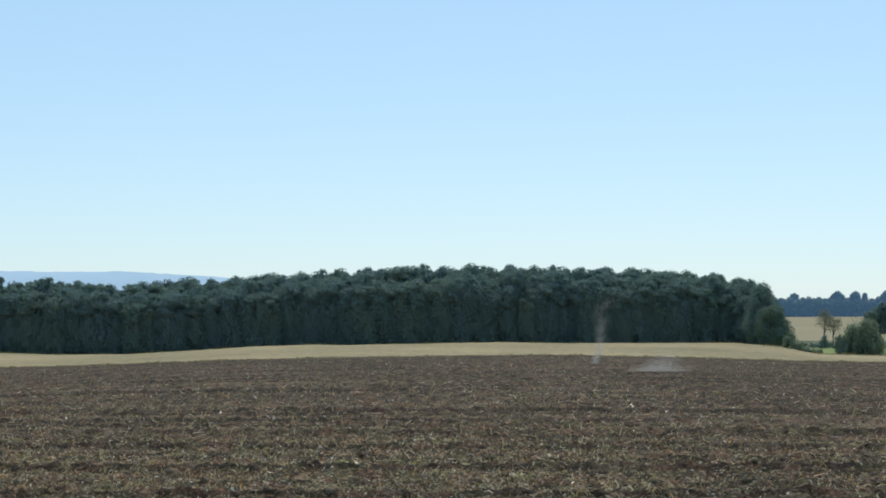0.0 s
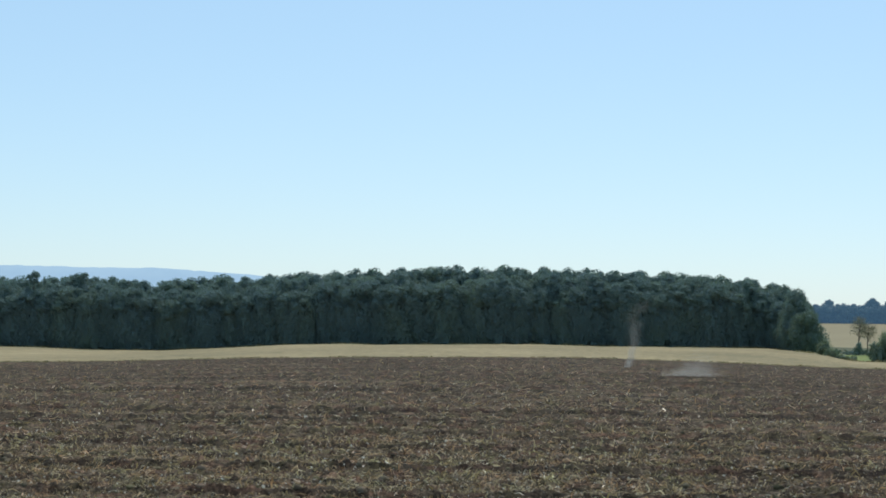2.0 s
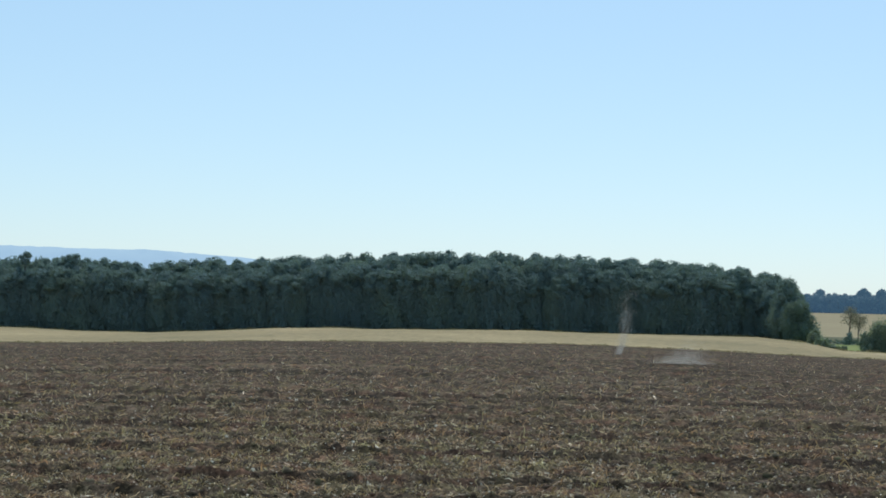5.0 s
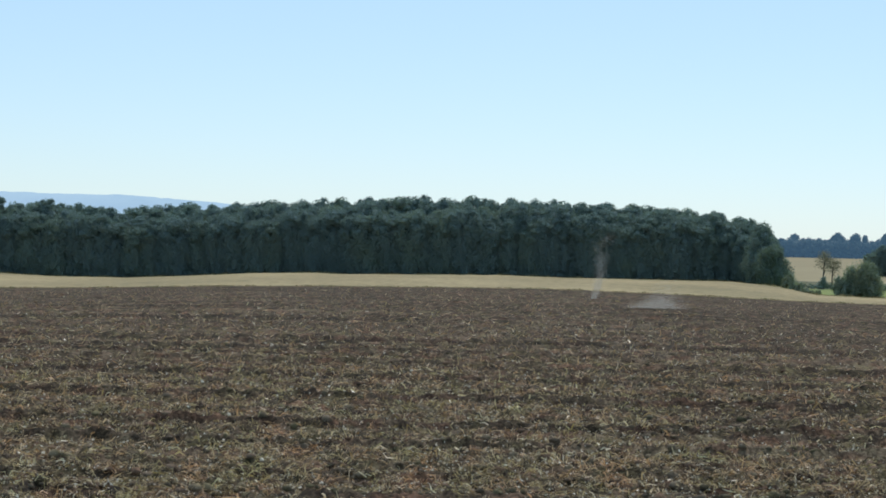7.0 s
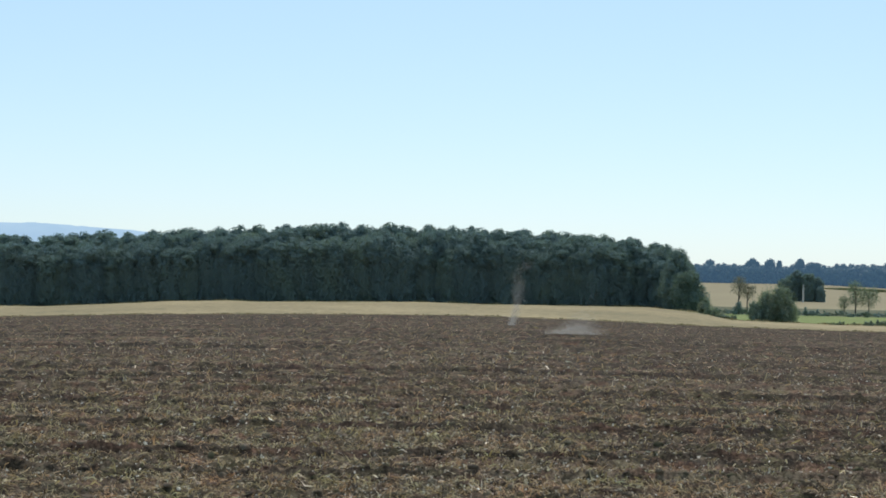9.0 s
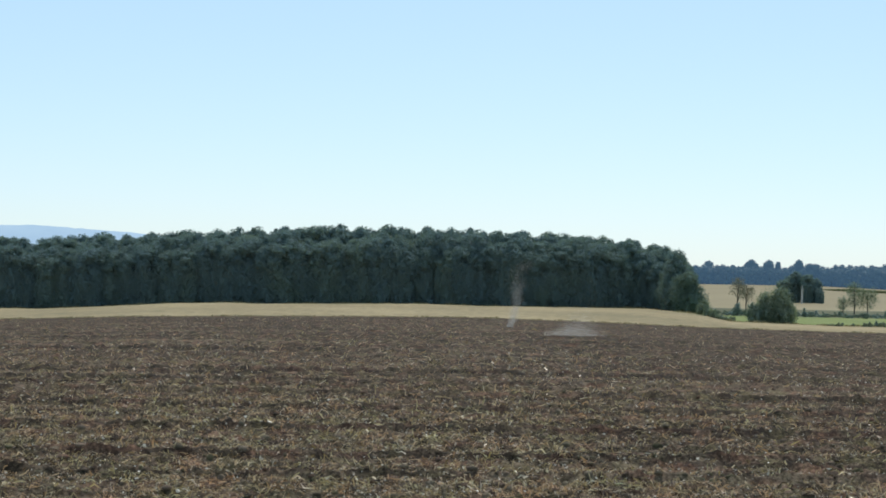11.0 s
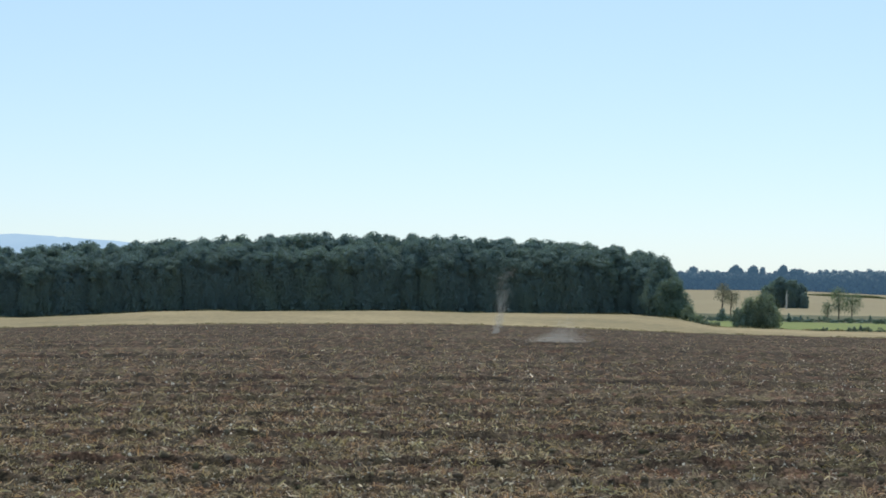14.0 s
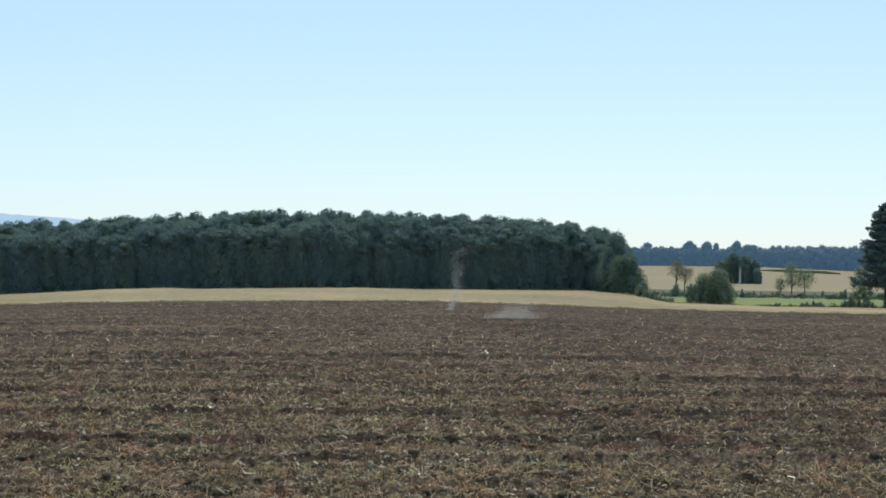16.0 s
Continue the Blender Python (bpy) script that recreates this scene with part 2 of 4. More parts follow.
def mesh_from(name, verts, faces, materials, index=None, flat=True):
    """A mesh from numpy arrays of vertices and of triangles or quads."""
    me = bpy.data.meshes.new(name)
    n, k = len(faces), faces.shape[1]
    me.vertices.add(len(verts))
    me.vertices.foreach_set("co", np.asarray(verts, np.float32).ravel())
    me.loops.add(n * k)
    me.loops.foreach_set("vertex_index", np.asarray(faces, np.int32).ravel())
    me.polygons.add(n)
    me.polygons.foreach_set("loop_start", np.arange(0, n * k, k, dtype=np.int32))
    for m in materials:
        me.materials.append(m)
    if index is not None:
        me.polygons.foreach_set("material_index", np.asarray(index, np.int32))
    me.polygons.foreach_set("use_smooth", np.full(n, not flat))
    me.update(calc_edges=True)
    return me


def plough_line(x, y):
    """How far the plough strayed from a straight line."""
    return 0.5 * value_noise(x * 0.04 + 9, y * 0.02) + 0.18 * value_noise(x * 0.3, y * 0.1 + 40)


PASSES = (31.2, 45.4, 60.8, 77.0, 95.0)      # where one pass of the plough met the next


def pass_ridge(x, y, shift, width):
    """1 along the lines between the plough's passes, 0 between them."""
    bend = 0.45 * value_noise(x * 0.04 + 60, y * 0.01) + 0.2 * value_noise(x * 0.4, y * 0.01 + 12)
    broken = np.clip(1.7 * value_noise(x * 0.10 + 17, y * 0.05) - 0.15, 0.25, 1) * (1 - 0.5 * smooth(np.degrees(np.arctan2(x, np.abs(y) + 0.1)), 2, 14))
    return broken * sum(np.exp(-((y + bend - 0.45 + shift - y0) / width) ** 2) for y0 in PASSES)


def furrow(x, y):
    """Relief of the ploughed field: low ridges across the view, lumps and crumbs."""
    wander = plough_line(x, y)
    ridge = np.sin((y + wander) * 2 * np.pi / 0.76)
    broad = np.sin((y + 1.6 * wander) * 2 * np.pi / 6.3)
    trough = np.maximum(0, np.sin((y + wander) * 2 * np.pi / 3.15)) ** 9
    strong = np.clip(2.2 * value_noise(x * 0.03 + 31, y * 0.31) - 0.4, 0.3, 1)
    z = 0.115 * trough * strong + 0.03 * ridge * value_noise(x * 0.11 + 3, y * 0.7) + 0.025 * broad * (0.4 + value_noise(x * 0.03, y * 0.3))
    z = z + 0.13 * pass_ridge(x, y, 0.0, 0.2)
    z = z + 0.06 * (value_noise(x * 1.1, y * 2.1) - 0.5) + 0.08 * (value_noise(x * 2.2 + 7, y * 4.9) - 0.5)
    z = z + 0.10 * (value_noise(x * 6.5, y * 5.0 + 5) - 0.5) + 0.08 * (value_noise(x * 16, y * 10) - 0.5)
    return z


def bare_rows(x, y):
    """Where the plough's ridges turn their bare flank up: 1 on the flank, 0 between."""
    wander = plough_line(x, y)
    return np.maximum(0, np.sin((y + wander) * 2 * np.pi / 3.15 + 0.45)) ** 14 * smooth(value_noise(x * 0.03 + 31, y * 0.31), 0.2, 0.6)


def build_ground():
    dense = np.linspace(-17.5, 21.0, 560)
    rest = np.linspace(21.0, 342.5, 96)[1:-1]
    az = np.concatenate([dense, rest])
    near = 3.0 * 3250 / np.linspace(420, 56.5, 350)          # rings widen with distance
    c = np.cos(np.radians(np.clip(np.where(az > 180, az - 360, az), -24, 24)))
    right = smooth(np.where(az > 180, az - 360, az), 8.8, 11.6)
    r1 = EDGE_NEAR / c
    r2 = (432 + (292 - 432) * right) / c
    ragged = 1 + 0.006 * (value_noise(az * 3, az * 0) - 0.5)
    rings, zone = [], []
    def add(r, z):
        rings.append(r)
        zone.append(z)
    add(0.002 + 0 * az, 0)
    for r in np.arange(0.8, 22.6, 0.6):
        add(r + 0 * az, 0)
    k = (near - near[0]) / (near[-1] - near[0])
    for q in k:
        add(near[0] + (r1 * ragged - near[0]) * q, 0)
    for q in np.linspace(0, 1, 30)[1:]:
        add(r1 * ragged + (r2 - r1 * ragged) * q, 1)
    for q in np.linspace(0, 1, 12)[1:]:
        add(r2 + 105 * q, 2)
    for q in np.linspace(0, 1, 8)[1:]:
        add(r2 + 105 + 73 * q, 3)
    for q in np.linspace(0, 1, 14)[1:]:
        add(r2 + 178 + (1100 / c - r2 - 178) * q, 4)
    for r in (1250, 1500, 2000, 2800, 4000, 6000, 9000):
        add(r + 0 * az, 5)
    R = np.array(rings)
    A = np.broadcast_to(az, R.shape)
    X, Y = R * np.sin(np.radians(A)), R * np.cos(np.radians(A))
    Z = land(A, R)
    field = np.array(zone)[:, None] == 0
    fade = np.where(field, 1.0, 0.0) * np.clip((R - 0.5) / 1.5, 0, 1) * np.clip((r1 - R) / 3, 0, 1)
    Z = Z + furrow(X, Y) * fade
    tan = np.array(zone)[:, None] == 1
    Z = Z + np.where(tan, 0.10 * value_noise(X * 0.5, Y * 0.5), 0)
    m = len(az)
    verts = np.stack([X, Y, Z], -1).reshape(-1, 3)
    i = np.arange(len(R) - 1)[:, None]
    j = np.arange(m)[None, :]
    jn = (j + 1) % m
    faces = np.stack([i * m + j, i * m + jn, (i + 1) * m + jn, (i + 1) * m + j], -1).reshape(-1, 4)[:, ::-1]
    zi = np.repeat(np.array(zone)[1:], m)
    azf = np.tile(np.where(az > 180, az - 360, az), len(R) - 1)
    zi = np.where((zi == 2) & (azf < 9.6), 5, zi)
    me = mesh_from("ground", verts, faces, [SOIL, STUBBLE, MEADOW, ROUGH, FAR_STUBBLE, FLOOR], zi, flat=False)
    ob = new("ground", me)
    return tagged(ob, "ploughed brown field, pale stubble, green meadow and far fields", "ground", kind="structure")


ground = build_ground()


# ------------------------------------------------------------ things and their parts
def thing(name, label, category, group="", kind=""):
    return tagged(new(name), label, category, group, kind)


def part(name, me, parent, label=""):
    ob = new(name, me)
    ob.parent = parent
    if label:
        ob["label"] = label
    return ob


def unit_sphere(level):
    bm = bmesh.new()
    bmesh.ops.create_icosphere(bm, subdivisions=level, radius=1)
    v = np.array([p.co for p in bm.verts])
    f = np.array([[q.index for q in p.verts] for p in bm.faces])
    bm.free()
    return v, f


SPHERE_1, SPHERE_2 = unit_sphere(1), unit_sphere(2)


def tube(points, radii, sides=6):
    """Vertices and triangles of a tapered limb along points."""
    pts = [Vector(p) for p in points]
    verts, faces = [], []
    for i, p in enumerate(pts):
        d = (pts[min(i + 1, len(pts) - 1)] - pts[max(i - 1, 0)]).normalized()
        u = d.orthogonal().normalized()
        w = d.cross(u)
        for s in range(sides):
            q = 2 * math.pi * s / sides
            verts.append(p + radii[i] * (math.cos(q) * u + math.sin(q) * w))
    for i in range(len(pts) - 1):
        for s in range(sides):
            a_, b_ = i * sides + s, i * sides + (s + 1) % sides
            faces += [(a_, b_, b_ + sides), (a_, b_ + sides, a_ + sides)]
    return np.array([tuple(v) for v in verts]), np.array(faces)


def join(pieces):
    verts, faces, n = [], [], 0
    for v, f in pieces:
        verts.append(v)
        faces.append(f + n)
        n += len(v)
    return np.concatenate(verts), np.concatenate(faces)


def leaf_cards(rng, points, normals, size, droop=0.1, loose=0.4):
    """One bent leaf clump of two triangles at each point, turned about its outward direction."""
    n = len(points)
    out = normals + rng.normal(0, loose, (n, 3)) + np.array([0, 0, -droop])
    out /= np.linalg.norm(out, axis=1, keepdims=True) + 1e-9
    ref = rng.normal(0, 1, (n, 3))
    u = np.cross(out, ref)
    u /= np.linalg.norm(u, axis=1, keepdims=True) + 1e-9
    w = np.cross(out, u)
    s = size * rng.uniform(0.55, 1.25, (n, 1))
    k = rng.uniform(0.5, 1.0, (n, 1))
    a_ = points - u * s + out * s * 0.1
    b_ = points + w * s * k * 0.7 - out * s * 0.25
    c_ = points + u * s + out * s * 0.2
    d_ = points - w * s * k - out * s * 0.15
    verts = np.stack([a_, b_, c_, d_], 1).reshape(-1, 3)
    base = np.arange(n)[:, None] * 4
    faces = np.stack([base + [0, 2, 1], base + [0, 3, 2]], 1).reshape(-1, 3)
    return verts, faces


def crown_mesh(rng, name, lobes, leaf, per_area, material, core=0.5, shag=0.07, loose=0.6, depth=0.45):
    """A crown: ragged clumps of leaf sprays in layers, densest outside, round a small twiggy inside.
    A lobe may bring its own leaf size, number of leaves, and how deep and how loosely they hang."""
    pieces = []
    for c, rad, *own in lobes:
        c, rad = np.array(c), np.array(rad)
        size, dense, deep, slack = own or (leaf, per_area, depth, loose)
        sv, sf = SPHERE_1
        lump = 1 + 0.2 * rng.normal(0, 1, (len(sv), 1)).clip(-1.6, 1.6)
        pieces.append((c + sv * rad * core * lump, sf))
        n = max(4, int(dense * 4 * math.pi * (rad.mean() ** 2)))
        d = rng.normal(0, 1, (n, 3))
        d /= np.linalg.norm(d, axis=1, keepdims=True)
        p = c + d * rad * (1 - deep * rng.random((n, 1)) ** 2 + shag * rng.normal(0, 1, (n, 1))).clip(0.4, 1.25)
        pieces.append(leaf_cards(rng, p, d, size, loose=slack))
    v, f = join(pieces)
    return mesh_from(name, v, f, [material], flat=True)


def wood_tree(seed, height, width, skirt, material, label, heads=9, clumps=5):
    """A forest tree: a dome of leafy heads, each built of smaller clumps, over a skirt of hanging boughs."""
    rng = np.random.default_rng(seed)
    root = thing("deciduous_tree", label, "tree", "trees of the wood")
    base = 0.56 * height
    blobs, tips = [], []
    for k in range(heads):
        q = (k + 0.5) / heads
        ang, fall = k * 2.4 + rng.uniform(-0.4, 0.4), math.acos(1 - 0.98 * q)
        r = 0.25 * width * rng.uniform(0.75, 1.2)
        reach = (0.5 * width - 0.75 * r) * (1 - 0.22 * max(0, q - 0.5))
        c = np.array([reach * math.sin(fall) * math.cos(ang), reach * math.sin(fall) * math.sin(ang),
                      base + (height - base - 1.1 * r) * math.cos(fall) * rng.uniform(0.85, 1.0)])
        tips.append(c)
        blobs.append((c, (r, r, r * 0.9), 0.24, 6.0, 0.25, 0.45))
        for _ in range(clumps):
            d = rng.normal(0, 1, 3) + 0.5 * np.array([math.cos(ang), math.sin(ang), 0.4])
            d[2] = abs(d[2]) * 0.9 - 0.35
            d /= np.linalg.norm(d)
            s = r * rng.uniform(0.28, 0.56)
            blobs.append((c + d * r * rng.uniform(0.65, 0.85), (s * 1.15, s * 1.15, s * rng.uniform(0.7, 1.0)), 0.18, 8.0, 0.3, 0.45))
    top = max(c[2] + r3[2] for c, r3, *_ in blobs)
    blobs = [((c[0], c[1], c[2] * height / top), *rest) for c, *rest in blobs]
    for k in range(skirt):                       # boughs hanging all the way down on the open side
        h, ang = 0.02 + 0.58 * (k + rng.uniform(0, 1)) / skirt, -math.pi / 2 + 1.7 * (2 * (k * 0.618 % 1) - 1) + rng.uniform(-0.2, 0.2)
        r = 0.22 * width * rng.uniform(0.8, 1.2)
        reach = (0.5 * width - r) * rng.uniform(0.85, 1.08)
        blobs.append(((reach * math.cos(ang), reach * math.sin(ang), max(h * height, 0.6)), (r, r, r * rng.uniform(1.3, 2.0)), 0.22 if skirt > 14 else 0.3, 11.0 if skirt > 14 else 4.0, 0.16, 0.38))
    limbs = [tube([(0, 0, -0.3), (0.2 * rng.normal(), 0.2 * rng.normal(), height * 0.4), (0, 0, height * 0.85)], [0.02 * height, 0.014 * height, 0.04], 7)]
    for c in tips[::2]:
        z0 = 0.62 * c[2]
        limbs.append(tube([(0, 0, z0), (c[0] * 0.5, c[1] * 0.5, z0 + (c[2] - z0) * 0.55), tuple(c)], [0.007 * height, 0.005 * height, 0.02], 5))
    v, f = join(limbs)
    part("trunk", mesh_from("trunk", v, f, [BARK], flat=False), root)
    part("crown", crown_mesh(rng, "crown", blobs, 0.19, 4.4, material, 0.62, 0.05), root)
    root["height"] = height
    return root


def broadleaf(seed, height=18.0, width=7.5, low=0.12, lobes=22, leaf=0.5, density=2.6, material=None, name="deciduous_tree",
              label="tall deciduous tree in full dark green leaf", group="", peak=1.0, core=0.5, shag=0.08, loose=0.6, depth=0.45, open_crown=False):
    """A leafy tree on its trunk and limbs, standing at the origin."""
    rng = np.random.default_rng(seed)
    root = thing(name, label, "tree", group)
    spread = []
    for k in range(lobes):
        h = low + (1 - low) * (k + rng.uniform(0, 1)) / lobes
        prof = max(0.32, 1 - (abs((h - low) / (1 - low) - 0.45 * peak) / 0.6) ** 2.6)
        ang = k * 2.4 + rng.uniform(-0.5, 0.5)
        r = 0.5 * width * prof * rng.uniform(0.35, 0.72)
        rad = 0.5 * width * prof * (rng.uniform(0.42, 0.6) if h < 0.5 else rng.uniform(0.27, 0.48)) + 0.2
        rad = max(rad, 0.11 * width)
        z = h * height - (rad * 0.6 if h > 0.85 else 0)
        if k >= lobes - max(3, lobes // 7):              # the rounded head
            r, rad = width * rng.uniform(0.05, 0.28), width * rng.uniform(0.17, 0.24)
            z = height - rad - 0.9 * r * rng.uniform(0.2, 1.0)
        spread.append(((r * math.cos(ang), r * math.sin(ang), max(z, rad * 0.7)), (rad, rad, rad * rng.uniform(0.85, 1.3))))
    lift = min((height - r3[2]) / c[2] for c, r3 in spread if c[2] > 0.6 * height)
    spread = [((c[0], c[1], c[2] * lift), r3) for c, r3 in spread]
    limbs = [tube([(0, 0, -0.3), (0.05 * width * rng.normal() * 0.4, 0, height * 0.35), (0.1, 0.1, height * 0.7), (0, 0, height * 0.92)],
                  [0.022 * height, 0.016 * height, 0.010 * height, 0.03], 7)]
    for c, rad in spread[:: max(1, lobes // 8)]:
        z0 = c[2] * 0.72
        limbs.append(tube([(0, 0, z0), (c[0] * 0.5, c[1] * 0.5, z0 + (c[2] - z0) * 0.6), c], [0.007 * height, 0.005 * height, 0.02], 5))
    if open_crown:                               # limbs that show between the leaves are pieces of their own
        for v, f in limbs[1:]:
            part("limb", mesh_from("limb", v, f, [BARK], flat=False), root)
        limbs = limbs[:1]
    v, f = join(limbs)
    part("trunk", mesh_from("trunk", v, f, [BARK], flat=False), root)
    part("crown", crown_mesh(rng, "crown", spread, leaf, density, material or LEAF, core, shag, loose, depth), root)
    root["height"] = height
    return root


def shrub(seed, width, height, material, name="bush", label="", leaf=0.13, density=7.0, lobes=14, dome=0.3):
    """A bush whose leafy lobes reach the ground, with short stems inside."""
    rng = np.random.default_rng(seed)
    root = thing(name, label, "bush")
    blobs = []
    for k in range(lobes):
        ang, q = rng.uniform(0, 2 * math.pi), math.sqrt(rng.uniform(0, 1))
        top = height * (1 - 0.65 * q ** 2) * rng.uniform(0.75, 1.0)
        rad = min(width, height) * rng.uniform(0.16, 0.28)
        z = rng.uniform(0.3, 1.0) * max(top - rad, rad * 0.6)
        c = np.array([0.5 * (width - rad) * q * math.cos(ang), 0.5 * (width - rad) * q * math.sin(ang), z])
        blobs.append((c, (rad * 1.05, rad * 1.05, rad)))
        for _ in range(3):                       # smaller clumps on its upper side
            d = rng.normal(0, 1, 3)
            d[2] = abs(d[2])
            d /= np.linalg.norm(d)
            s = rad * rng.uniform(0.25, 0.5)
            blobs.append((c + d * rad * 0.8, (s, s, s)))
    lift = height / max(c[2] + r3[2] for c, r3 in blobs)
    blobs = [((c[0], c[1], c[2] * lift), (r3[0], r3[1], r3[2] * lift)) for c, r3 in blobs]
    blobs.append(((0, 0, height * (0.07 + 0.83 * dome)), (width * dome, width * dome, height * 1.17 * dome)))
    stems = [tube([(0.1 * c[0], 0.1 * c[1], -0.2), (0.5 * c[0], 0.5 * c[1], c[2] * 0.6), c], [0.05, 0.035, 0.015], 5) for c, _ in blobs[:6]]
    v, f = join(stems)
    part("stems", mesh_from("stems", v, f, [BARK], flat=False), root)
    part("foliage", crown_mesh(rng, "foliage", blobs, leaf, density, material), root)
    root["height"] = height
    return root


def stand(ob, az, r, height=None, turn=0.0, wide=1.0):
    x, y, z = spot(az, r)
    s = height / ob["height"] if height else 1.0
    return pose(x, y, z - 0.05, 0, 0, turn) @ Matrix.Diagonal((s * wide, s * wide, s, 1))


# ------------------------------------------------------------ the wood behind the stubble
TOP = ((-18, -13.6, -11.9, -9.3, -8.1, -6.2, -5, -2.5, -1, 2, 3.8, 7.8, 9.0, 9.9, 10.3, 10.6),
       (1.26, 1.28, 1.32, 1.26, 1.43, 1.5, 1.6, 1.77, 1.87, 1.84, 1.81, 1.69, 1.47, 1.33, 1.15, 0.6))


def build_wood():
    rng = np.random.default_rng(21)
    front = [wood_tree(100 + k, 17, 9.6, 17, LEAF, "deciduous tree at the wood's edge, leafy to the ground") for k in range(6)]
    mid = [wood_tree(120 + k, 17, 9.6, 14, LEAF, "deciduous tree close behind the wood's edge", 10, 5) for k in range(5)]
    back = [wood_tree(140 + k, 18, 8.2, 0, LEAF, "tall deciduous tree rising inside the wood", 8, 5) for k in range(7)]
    for seed, az, el, w in ((171, -13.66, 1.49, 4.4), (172, -12.26, 1.47, 5.0)):     # two that stand out over the rest
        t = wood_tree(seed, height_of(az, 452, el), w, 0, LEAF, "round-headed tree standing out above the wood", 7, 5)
        t.matrix_basis = stand(t, az, 452)
    used = set()
    def plant(protos, az, r, h, wide, swing=360):
        k = int(rng.integers(len(protos)))
        ob = protos[k]
        m = stand(ob, az, r, h, rng.uniform(-0.5, 0.5) * swing - az, wide)
        if ob.name not in used:
            used.add(ob.name)
            ob.matrix_basis = m
        else:
            copy_thing(ob, m @ Matrix.Diagonal((*(1 / q for q in ob.scale), 1)))
    for row, (y, step, share) in enumerate(((438, 4.7, 0.84), (443, 4.9, 0.93), (449, 5.0, 0.97), (457, 5.4, 0.995))):
        x = -150.0 + rng.uniform(0, 3)
        while x < 80.4 - row * 0.8:
            az = math.degrees(math.atan2(x, y))
            r = math.hypot(x, y + rng.uniform(-1.0, 1.0))
            top = float(np.interp(az, *TOP)) + 0.055
            h = height_of(az, r, top) * share * rng.uniform(0.975, 1.018)
            if row < 2:
                h *= rng.uniform(0.84, 1.05)
            plant((front, mid, back, back)[row], az, r, max(h, 4), rng.uniform(0.9, 1.2), (50, 110, 360, 360)[row])
            x += step * rng.uniform(0.75, 1.25)
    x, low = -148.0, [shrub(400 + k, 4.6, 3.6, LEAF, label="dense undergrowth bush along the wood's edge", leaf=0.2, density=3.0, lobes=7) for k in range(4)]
    while x < 78:
        ob = low[int(rng.integers(4))]
        ob["group"] = "undergrowth along the wood"
        y = rng.uniform(434.5, 437)
        plant([ob], math.degrees(math.atan2(x, y)), math.hypot(x, y), rng.uniform(1.4, 2.6), rng.uniform(0.9, 1.3))
        x += rng.uniform(2.0, 3.4)
    for ob in front + mid + back + low:
        if ob.name not in used:
            for o in (*ob.children_recursive, ob):
                bpy.data.objects.remove(o)


build_wood()


